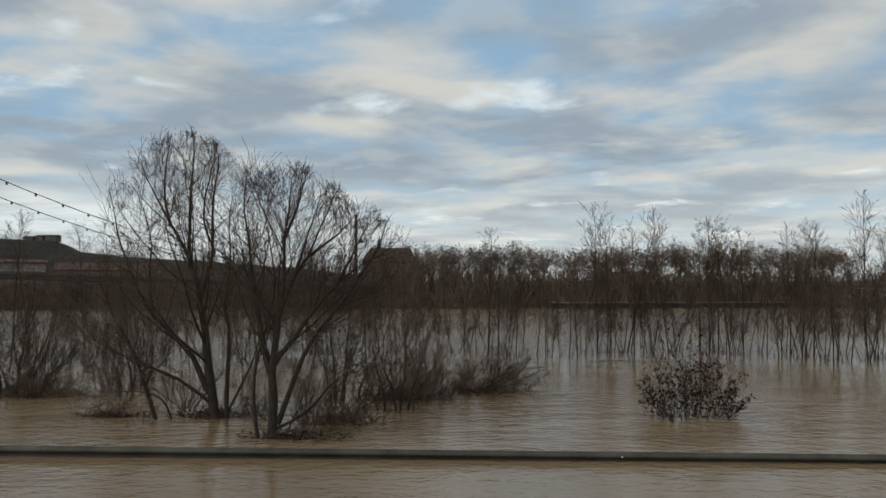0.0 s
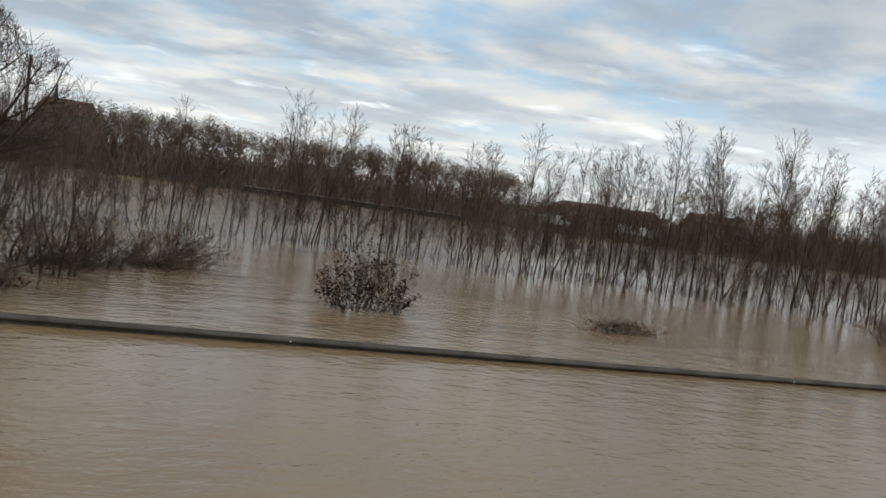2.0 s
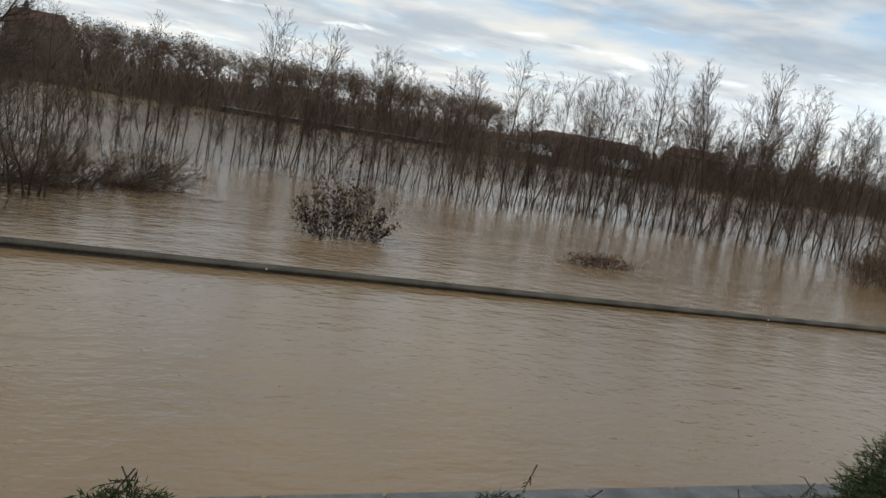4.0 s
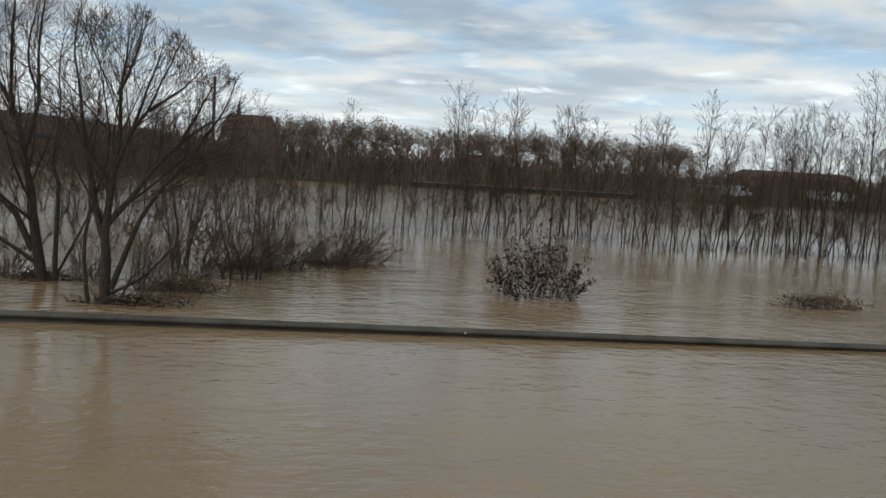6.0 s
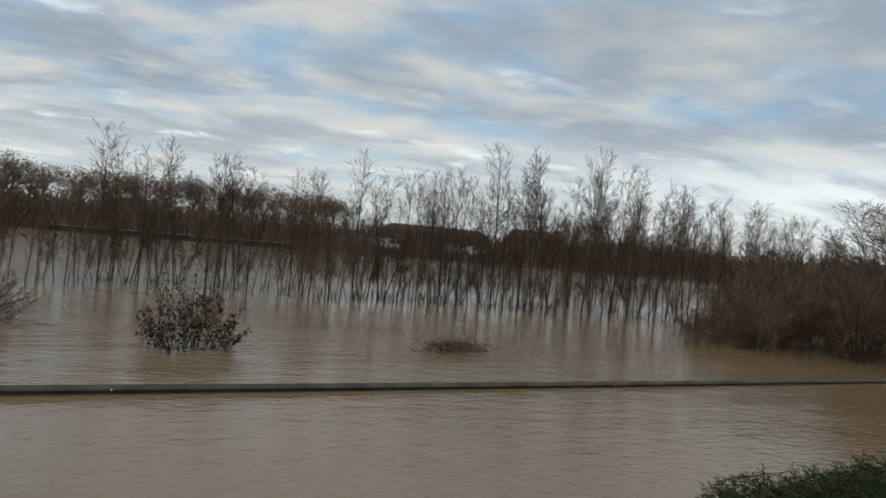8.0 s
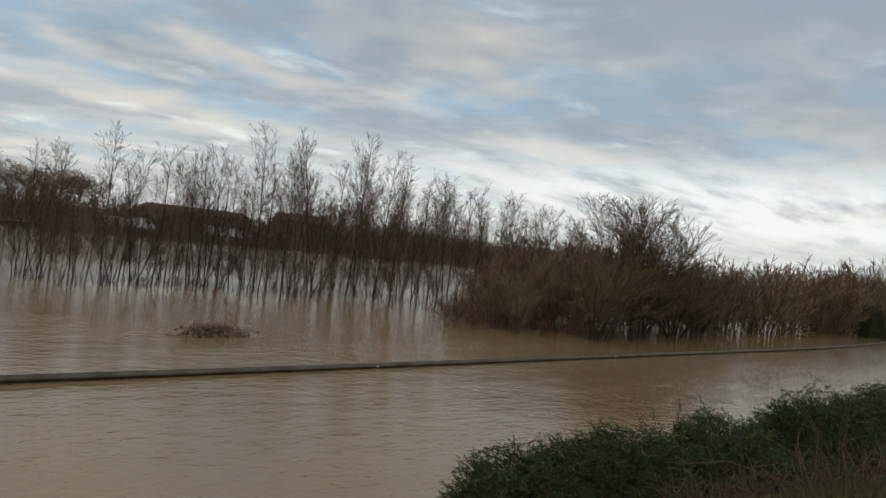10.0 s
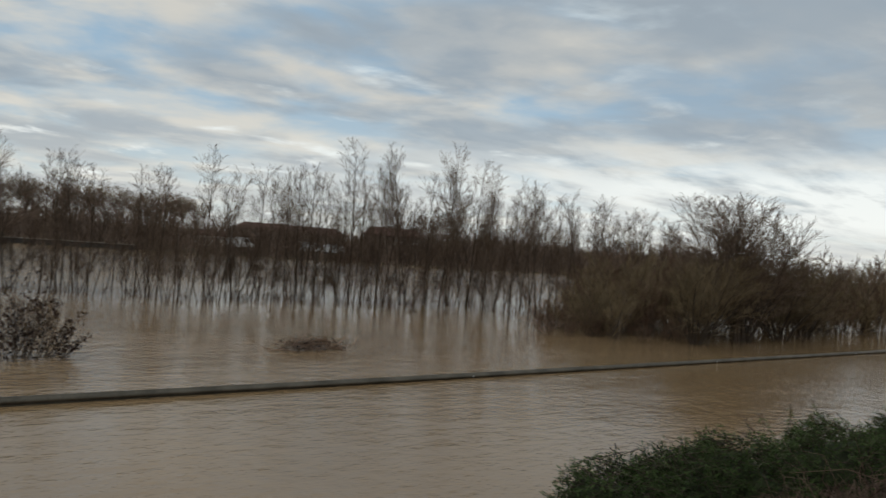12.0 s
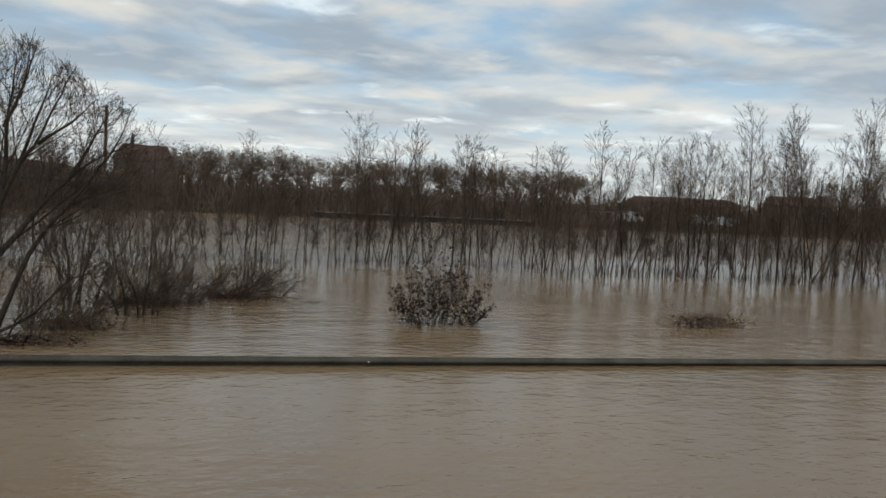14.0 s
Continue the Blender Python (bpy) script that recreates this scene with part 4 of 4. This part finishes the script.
def brushwood():
    rng = np.random.default_rng(52)
    n = 17500
    x = rng.uniform(-170, 360, n)
    off = rng.uniform(0.6, 20, n)
    lines = []
    for a, o in zip(x, off):
        if (67 < a < 77 or 91 < a < 101) and o < 15 and rng.random() < 0.72:
            # the clearing where the white house and the vans stand
            continue
        b = shore_far(a) + o
        z = ground_height(a, b) - 0.1
        top = (6.6 if 55 < a < 140 else 10.5 if a > 140 else 7.1 if a > -12 else 6.4 if a > -45 else 4.6) * (0.9 + 0.28 * noise.noise((a * 0.10, b * 0.10, 1)))
        h = top * rng.uniform(0.3, 0.74)
        d = rng.normal(0, 0.32, 2) * h
        lines.append((np.array([(a, b, z), (a + d[0], b + d[1], z + h)]), np.array([0.17, 0.05])))
        # fine twigs spreading from the stem's head
        q = np.array([a + d[0], b + d[1], z + h])
        for _ in range(2):
            e = rng.normal(0, 1, 3) * (0.8, 0.8, 0.35) + (0, 0, 0.6)
            lines.append((np.array([q - e * 0.4, q + e * rng.uniform(0.4, 1.0)]), np.array([0.04, 0.018])))
    for _ in range(7000):
        a = rng.uniform(-170, 360)
        b = shore_far(a) + rng.uniform(-0.3, 1.8)
        h = rng.uniform(0.7, 2.2)
        d = rng.normal(0, 0.4, 2) * h
        lines.append((np.array([(a, b, -0.2), (a + d[0], b + d[1], h)]), np.array([0.10, 0.04])))
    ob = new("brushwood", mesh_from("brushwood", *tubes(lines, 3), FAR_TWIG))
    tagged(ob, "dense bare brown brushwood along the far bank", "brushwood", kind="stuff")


def prism(bm, c, sx, sy, h, over=0.5, hip=0.0):
    """A pitched roof over a footprint, ridge along x."""
    x, y, z = c
    v = [bm.verts.new((x + a * (sx / 2 + over), y + b * (sy / 2 + over), z)) for a, b in ((-1, -1), (1, -1), (1, 1), (-1, 1))]
    r = [bm.verts.new((x + a * (sx / 2 + over - hip), y, z + h)) for a in (-1, 1)]
    u = [bm.verts.new(w.co - Vector((0, 0, 0.2))) for w in v]
    for q in ((v[0], v[1], r[1], r[0]), (v[2], v[3], r[0], r[1]), (v[1], v[2], r[1]), (v[3], v[0], r[0]), (u[3], u[2], u[1], u[0])):
        bm.faces.new(q)
    for i in range(4):
        j = (i + 1) % 4
        bm.faces.new((u[i], u[j], v[j], v[i]))


def house(name, label, at, size, eave, roof_h, wall_mat, roof_mat, windows=0, chimneys=(), hip=0.0, category="house"):
    t = thing(name, label, category, at=at)
    sx, sy = size
    bm = bmesh.new()
    box(bm, (0, 0, eave / 2 - 0.5), (sx, sy, eave + 1))
    part("wall", bm, wall_mat, t)
    bm = bmesh.new()
    prism(bm, (0, 0, eave + 0.1), sx, sy, roof_h, 0.4, hip)
    roof = part("roof", bm, roof_mat, t)
    for cx, cw, ch in chimneys:
        bm = bmesh.new()
        box(bm, (cx, 0.4, eave + roof_h + ch / 2 - 0.6), (cw, 0.8, ch + 1.2), 0.05)
        part("chimney", bm, wall_mat, roof)
    for i in range(windows):
        wx = -sx / 2 + sx * (i + 0.5) / windows
        bm = bmesh.new()
        box(bm, (wx, -sy / 2 - 0.02, eave * 0.55), (1.0, 0.08, 1.3))
        w = part("window", bm, GLASS, t)
        bm = bmesh.new()
        for dx, dz, a, b in ((0, 0.7, 1.2, 0.1), (0, -0.7, 1.2, 0.1), (-0.55, 0, 0.1, 1.4), (0.55, 0, 0.1, 1.4)):
            box(bm, (wx + dx, -sy / 2 - 0.05, eave * 0.55 + dz), (a, 0.1, b))
        part("frame", bm, RENDERED, w)
    return t


def van(at, label):
    t = thing("parked_van", label, "van", "parked vans", at=at)
    bm = bmesh.new()
    prof = [(-2.4, 0.45), (2.4, 0.45), (2.45, 1.1), (1.9, 1.25), (1.2, 2.2), (-2.4, 2.3)]
    a = [bm.verts.new((x, -0.95, z)) for x, z in prof]
    b = [bm.verts.new((x, 0.95, z)) for x, z in prof]
    bm.faces.new(a)
    bm.faces.new(b[::-1])
    for i in range(len(prof)):
        j = (i + 1) % len(prof)
        bm.faces.new((a[i], b[i], b[j], a[j]))
    bmesh.ops.recalc_face_normals(bm, faces=bm.faces)
    part("body", bm, WHITE_PAINT, t)
    bm = bmesh.new()
    box(bm, (0.95, -0.96, 1.65), (0.9, 0.04, 0.55))
    part("window", bm, GLASS, t)
    for x in (-1.5, 1.5):
        for y in (-0.85, 0.85):
            bm = bmesh.new()
            bmesh.ops.create_cone(bm, cap_ends=True, segments=14, radius1=0.36, radius2=0.36, depth=0.24, matrix=Matrix.Translation((x, y, 0.36)) @ Matrix.Rotation(radians(90), 4, "X"))
            part("wheel", bm, SLATE, t)


def quay_wall():
    t = thing("quay_wall", "low stone quay wall with a pale coping", "wall", at=placed(0, 0))
    for name, z0, z1, dep, mat in (("masonry", -1.2, 0.78, 0.7, WET_STONE), ("coping", 0.782, 0.90, 0.45, STONE)):
        v, f = [], []
        xs = [16.5 + 2.0 * i for i in range(20)]
        for x in xs:
            y = shore_far(x) - 0.6
            v += [(x, y - (0.1 if name == "coping" else 0), z0), (x, y - (0.1 if name == "coping" else 0), z1), (x, y + dep, z1), (x, y + dep, z0)]
        for i in range(len(xs) - 1):
            for k in range(4):
                f.append((i * 4 + k, i * 4 + (k + 1) % 4, i * 4 + 4 + (k + 1) % 4, i * 4 + 4 + k))
        f += [(0, 3, 2, 1), (len(v) - 4, len(v) - 3, len(v) - 2, len(v) - 1)]
        part(name, mesh_from(name, v, f, mat, False), mat, t)


def far_town():
    g = ground_height
    t = house("church", "stone church with a tiled roof and small spire", placed(-17.2, 262, 4.2), (16.5, 10), 7.0, 4.4, STONE_DARK, ROOF, 4, hip=2.2, category="church")
    bm = bmesh.new()
    bmesh.ops.create_cone(bm, cap_ends=True, segments=6, radius1=0.9, radius2=0.04, depth=4.6, matrix=Matrix.Translation((-3.6, 0, 13.4)))
    part("spire", bm, SLATE, t)
    t = thing("factory_chimney", "tall slim brick factory chimney", "chimney", at=placed(-28.1, 260.3, 3.5))
    bm = bmesh.new()
    bmesh.ops.create_cone(bm, cap_ends=True, segments=12, radius1=0.55, radius2=0.40, depth=23, matrix=Matrix.Translation((0, 0, 11.2)))
    part("stack", bm, BRICK_FAR, t)
    bm = bmesh.new()
    bmesh.ops.create_cone(bm, cap_ends=True, segments=12, radius1=0.48, radius2=0.48, depth=0.5, matrix=Matrix.Translation((0, 0, 22.6)))
    part("rim", bm, BRICK_FAR, t)
    house("long_house", "long low house with a brown tiled roof", placed(104, 161.5, 1.9) @ Matrix.Rotation(radians(-34), 4, "Z"), (25, 9), 3.4, 1.7, STONE_DARK, ROOF, 6, hip=2.5)
    house("village_house", "house with a tiled roof and square chimneys", placed(124.0, 148.2, 1.8) @ Matrix.Rotation(radians(-34), 4, "Z"), (13, 9), 4.6, 1.9, STONE_DARK, ROOF, 4, hip=1.5, chimneys=((5.0, 1.8, 0.6), (-1.0, 1.0, 0.3)))
    house("white_house", "small white house with a tiled roof", placed(72.0, 139, 0.9) @ Matrix.Rotation(radians(-20), 4, "Z"), (5, 4.5), 2.4, 0.9, RENDERED, ROOF, 2)
    house("shed", "low flat-roofed dark shed behind trees", placed(34.5, 158, 2.2), (8.5, 6), 3.6, 0.3, STONE_DARK, SLATE, 0)
    house("riverside_house", "pale stone house behind the bridge", placed(-63, 152, 2.0) @ Matrix.Rotation(radians(20), 4, "Z"), (17, 8), 4.2, 1.4, STONE, ROOF, 5)
    house("riverside_house", "pale stone house beside trees on the bank", placed(-33, 150, 2.0) @ Matrix.Rotation(radians(8), 4, "Z"), (11, 7), 3.4, 1.3, STONE, ROOF, 4)
    house("riverside_house", "pale rendered town house up the river", placed(-97.5, 186, 3.0) @ Matrix.Rotation(radians(28), 4, "Z"), (11, 8), 5.6, 0.8, STONE, ROOF, 4)
    house("riverside_house", "small pale town house up the river", placed(-86.5, 192, 3.0) @ Matrix.Rotation(radians(25), 4, "Z"), (9, 8), 5.0, 0.8, STONE, ROOF, 3)
    van(placed(75.6, 133.8, 1.15, -15), "white van parked on the far bank")
    van(placed(93.5, 137.2, 1.15, 5), "white van parked among trees")
    van(placed(99.0, 137.6, 1.15, 160), "white van parked beside another")


def bridge():
    """The suspension bridge far up the river, seen through the willow."""
    t = thing("suspension_bridge", "suspension bridge with pale deck edge and dark cables", "bridge")
    a, b = Vector((-62, 25, 5.4)), Vector((-12, 124, 3.5))
    d = (b - a).normalized()
    side = Vector((-d.y, d.x, 0)).normalized()
    for name, w, z0, z1, off, mat in (("deck", 5.4, -0.55, -0.06, 0, SLATE), ("deck_edge", 0.2, -0.16, 0.06, -2.81, STONE_DARK), ("deck_edge", 0.2, -0.16, 0.06, 2.81, STONE_DARK)):
        v = []
        for p in (a, b):
            for s, z in ((-w / 2, z0), (w / 2, z0), (w / 2, z1), (-w / 2, z1)):
                q = p + side * (off + s)
                v.append((q.x, q.y, q.z + z))
        f = [(0, 1, 2, 3), (7, 6, 5, 4)] + [(k, k + 4, (k + 1) % 4 + 4, (k + 1) % 4) for k in range(4)]
        part(name, mesh_from(name, v, f, mat, False), mat, t)
    for s in (-1, 1):
        pts = []
        for i in range(15):
            u = 0.25 + 0.75 * i / 14
            q = a.lerp(b, u) + side * 2.6 * s
            pts.append((q.x, q.y, cable_z(u)))
        part("cable", mesh_from("cable", *tubes([(np.array(pts), np.full(15, 0.038))], 6), SLATE), SLATE, t)
        for k in range(12, 36):
            u = (k + 0.5 * (s > 0)) / 40
            q = a.lerp(b, u) + side * 2.6 * s
            bm = bmesh.new()
            box(bm, (q.x, q.y, cable_z(u) - 0.1), (0.16, 0.16, 0.26), 0.03)
            part("clamp", bm, SLATE, t)
    for u in (0.25, 1.0):
        q = a.lerp(b, u)
        bm = bmesh.new()
        box(bm, (q.x, q.y, q.z - 4), (3, 7, 6.4), 0.2, math.atan2(d.y, d.x))
        part("pier", bm, STONE_DARK, t)
    for s in (-1, 1):
        q = a.lerp(b, 0.25) + side * 2.6 * s
        bm = bmesh.new()
        box(bm, (q.x, q.y, 9.6), (0.9, 0.9, 21), 0.1, math.atan2(d.y, d.x))
        part("tower", bm, CONCRETE, t)


def cable_z(u):
    return 4.0 + 27.0 * (1 - u) ** 2


def hill():
    """The wooded hill behind the town, with a walled village on its brow."""
    xs = np.linspace(-620, 60, 90)
    ridge_x, ridge_z = [-620, -400, -336, -310, -296, -252, -200, -110, -40, 60], [50, 46, 43, 42, 33, 29, 26, 20, 12, 2]
    v, f = [], []
    n = 12
    for x in xs:
        top = np.interp(x, ridge_x, ridge_z)
        for j in range(n):
            u = j / (n - 1)
            y = 560 + 180 * u
            z = top * math.sin(math.pi * min(u * 1.0, 1.0)) ** 0.8 * 1.02 - 3
            v.append((x, y, z + 1.3 * noise.noise((x * 0.06, y * 0.06, 0)) + 0.9 * noise.noise((x * 0.2, y * 0.2, 5))))
    for i in range(len(xs) - 1):
        for j in range(n - 1):
            f.append((i * n + j, (i + 1) * n + j, (i + 1) * n + j + 1, i * n + j + 1))
    tagged(new("backdrop_hill", mesh_from("backdrop_hill", v, f, WOODED)), "dark wooded hill behind the river town", "hill", kind="structure")
    for x, w, h in ((-331, 8, 2.4), (-322, 6, 3.4), (-313, 9, 3.4)):
        house("hilltop_house", "old stone house on the hill's brow", placed(x, 650, 39.8), (w, 9), h, 1.2, STONE_DARK, ROOF, 2)


far_trees()
brushwood()
quay_wall()
far_town()
bridge()
hill()


# ---- near bank ----
def juniper(x, y, z, rx, ry, h, seed, label, density=1.0):
    """A spreading evergreen: feathery sprays of needles on arching shoots."""
    rng = np.random.default_rng(seed)
    t = thing("juniper_bush", label, "bush", "evergreen bushes on the bank", at=placed(x, y, z))
    n = int(700 * rx * ry * density) + 260
    shoots, P, D = [], [], []
    for _ in range(n):
        az = rng.uniform(0, 2 * math.pi)
        el = math.asin(rng.uniform(0.0, 0.95) ** 0.9)
        o = np.array([math.cos(az) * math.cos(el) * rx, math.sin(az) * math.cos(el) * ry, math.sin(el) * h])
        g = 1 + 0.13 * noise.noise((x + o[0] * 1.3, y + o[1] * 1.3, o[2] * 1.3))
        tip = o * g * rng.uniform(0.82, 1.0)
        out = np.array([o[0] / rx, o[1] / ry, 0.0]) * 0.7 * 1.6 + rng.normal(0, 0.3, 3) + (0, 0, 0.30)
        out /= np.linalg.norm(out)
        ln = rng.uniform(0.22, 0.42)
        base = tip - out * ln
        shoots.append((np.array([base, tip]), np.array([0.006, 0.002])))
        for k in range(18):
            u = k / 17
            p = base + (tip - base) * (0.15 + 0.85 * u)
            sd2 = rng.normal(0, 1, 3)
            sd2 -= out * (sd2 @ out)
            sd2 /= np.linalg.norm(sd2) + 1e-9
            P.append(p)
            D.append(out * 0.8 + sd2 * 0.7)
    # solid core behind the sprays, painted as dark as the bush's shady inside
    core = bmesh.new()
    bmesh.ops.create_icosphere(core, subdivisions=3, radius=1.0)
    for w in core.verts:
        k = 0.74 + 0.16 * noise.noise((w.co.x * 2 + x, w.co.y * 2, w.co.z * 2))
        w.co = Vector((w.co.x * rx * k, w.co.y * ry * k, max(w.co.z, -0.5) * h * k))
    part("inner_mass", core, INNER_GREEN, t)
    tagged(part("shoot_mass", mesh_from("shoot_mass", *tubes(shoots, 3), BARK), BARK, t), kind="stuff")
    tagged(part("foliage", mesh_from("foliage", *blades(rng, np.array(P), np.array(D), 0.060, 0.0058), EVERGREEN), EVERGREEN, t, "dark green needles"), kind="stuff")


def junipers():
    rows = [(0.38, 4.5, 0.45, 0.50, 0.45, 0.72, "small dark green juniper at the bank edge"),
            (2.62, 4.35, 0.46, 0.55, 0.5, 0.62, "low dark green juniper at the bank edge"),
            (3.35, 4.4, 0.46, 0.55, 0.42, 0.52, "low dark green juniper at the bank edge"),
            (5.4, 4.40, 0.46, 0.50, 0.45, 0.46, "sparse low juniper with dry stems"),
            (7.5, 4.15, 0.55, 1.0, 0.9, 1.00, "dark green juniper on the bank slope"),
            (4.45, 4.30, 0.46, 0.70, 0.5, 0.42, "sparse low juniper with dry stems"),
            (6.75, 4.35, 0.52, 0.82, 0.85, 0.94, "dark green juniper on the bank slope"),
            (8.3, 3.95, 0.60, 1.1, 1.0, 1.04, "spreading dark green juniper on the bank"),
            (9.8, 3.5, 0.66, 1.2, 1.0, 1.12, "spreading juniper mixed with dry brown stems"),
            (11.6, 2.9, 0.76, 1.5, 1.1, 1.30, "large spreading juniper on the bank"),
            (13.6, 2.3, 0.82, 1.6, 1.2, 1.34, "large dark green juniper on the bank"),
            (15.9, 1.6, 0.86, 1.7, 1.3, 1.50, "large juniper beyond the brick pillar"),
            (9.3, 2.2, 0.9, 0.9, 0.7, 0.7, "dark juniper beside the brick pillar"),
            (9.6, 1.2, 1.15, 1.0, 0.7, 0.55, "low juniper behind the brick pillar")]
    for i, (x, y, z, rx, ry, h, label) in enumerate(rows):
        juniper(x, y, z, rx, ry, h, 600 + i, label)


def dead_brush(x, y, z, r, h, n, seed, label):
    """A tangle of dry bramble stems."""
    rng = np.random.default_rng(seed)
    t = thing("dry_bramble", label, "bramble", "dry brambles on the bank", at=placed(x, y, z))
    lines = []
    for _ in range(n):
        p0 = np.array([rng.normal(0, 0.4) * r, rng.normal(0, 0.4) * r, -0.05])
        d = np.array([rng.normal(0, 0.8), rng.normal(0, 0.8), 1.0])
        d /= np.linalg.norm(d)
        ln = rng.uniform(0.4, 1.2) * h
        bend = rng.normal(0, 0.35, 3) * h
        lines.append((np.array([p0, p0 + d * ln * 0.5, p0 + d * ln + bend * 0.3 - (0, 0, 0.1 * h), p0 + d * ln * 1.25 + bend - (0, 0, 0.35 * h)]), np.array([0.006, 0.005, 0.004, 0.002])))
    tagged(part("bramble_mass", mesh_from("bramble_mass", *tubes(lines, 3), BRAMBLE), BRAMBLE, t), kind="stuff")


def brambles():
    for i, (x, y, z, r, h, n) in enumerate([(6.9, 3.0, 0.78, 0.6, 0.30, 420), (7.9, 2.7, 0.95, 0.8, 0.5, 420), (9.0, 2.6, 1.0, 0.8, 0.5, 300), (10.0, 4.1, 0.7, 0.7, 0.75, 200), (8.9, 4.4, 0.6, 0.6, 0.65, 160), (8.4, 1.6, 1.35, 0.7, 0.6, 330), (11.0, 1.9, 1.2, 0.8, 0.5, 200), (1.75, 4.4, 0.42, 0.5, 0.22, 260), (3.9, 4.4, 0.44, 0.5, 0.22, 160), (5.9, 4.3, 0.48, 0.4, 0.30, 160), (7.4, 1.5, 1.3, 0.6, 0.35, 300), (7.3, 0.9, 1.5, 0.6, 0.35, 260), (8.6, 0.7, 1.5, 0.7, 0.4, 260), (8.0, 2.2, 1.1, 0.7, 0.4, 300)]):
        dead_brush(x, y, z, r, h, n, 650 + i, "tangled dry brown bramble stems on the bank")


def grass():
    rng = np.random.default_rng(81)
    P, D = [], []
    patches = [(7.0, 2.0, 0.6, 0.3, 2200), (8.0, 1.8, 0.6, 0.3, 1500), (6.3, 2.4, 0.7, 0.35, 900), (6.9, 1.0, 0.7, 0.4, 1800), (8.3, 0.9, 0.8, 0.4, 1500), (1.9, 4.75, 0.6, 0.18, 1500), (0.85, 4.6, 0.25, 0.15, 500), (1.0, 3.2, 3.0, 0.9, 5200), (4.8, 3.0, 1.6, 0.9, 3600), (-3.5, 3.2, 3.0, 0.9, 3000)]
    for x, y, sx, sy, n in patches:
        for _ in range(n):
            a, b = x + rng.normal(0, sx * 0.6), y + rng.normal(0, sy * 0.6)
            P.append((a, b, ground_height(a, b) - 0.02))
            D.append((rng.normal(0, 0.35), rng.normal(0, 0.35), 1.0))
    ob = new("grass", mesh_from("grass", *blades(rng, np.array(P), np.array(D), 0.26, 0.006), GRASS))
    tagged(ob, "rough green and straw-coloured grass on the bank", "grass", kind="stuff")


def kerb():
    t = thing("kerb", "grey concrete kerb along the flooded road", "kerb")
    for i in range(22):
        bm = bmesh.new()
        box(bm, (-9 + i * 1.0, 5.86, 0.12), (0.985, 0.28, 0.36), 0.02)
        part("kerbstone", bm, KERB, t)


def gate_pillar():
    t = thing("brick_pillar", "red brick gate pillar with a dark stone cap", "pillar", at=placed(6.25, 0.51, 1.5, 8, 1.0, None, -3.6, 0.0))
    bm = bmesh.new()
    box(bm, (0, 0, 0.75), (0.40, 0.40, 1.5))
    part("core", bm, MORTAR, t)
    bm = bmesh.new()
    box(bm, (0, 0, 1.60), (0.54, 0.54, 0.05), 0.008)
    box(bm, (0, 0, 1.645), (0.46, 0.46, 0.04), 0.01)
    part("cap", bm, SLATE, t)
    rng = np.random.default_rng(91)
    kinds = []
    for sx, sy in ((0.215, 0.105), (0.105, 0.215)):
        bm = bmesh.new()
        box(bm, (0, 0, 0), (sx, sy, 0.063), 0.006)
        me = bpy.data.meshes.new("brick")
        bm.to_mesh(me)
        bm.free()
        me.materials.append(BRICK)
        kinds.append(me)
    for c in range(21):
        z = 0.04 + c * 0.0745
        flip = c % 2
        out = 1.0 if flip else 0.9
        for k, (x, y) in enumerate(((-0.115, -0.17), (0.115, -0.17), (-0.115, 0.17), (0.115, 0.17), (-0.17, 0.0), (0.17, 0.0))):
            me = kinds[flip if k < 4 else 1 - flip]
            if flip:
                x, y = y, x
            ob = new("brick", me)
            ob.parent = t
            ob.location = (x * out + rng.normal(0, 0.004), y * out + rng.normal(0, 0.004), z)
            ob.rotation_euler[2] = rng.normal(0, 0.02)


kerb()
junipers()
brambles()
grass()
# the dark evergreen by the drowned road
juniper(80.0, 16.9, 0.0, 1.8, 1.4, 3.2, 640, "dark green evergreen shrub by the drowned road", 1.0)
gate_pillar()
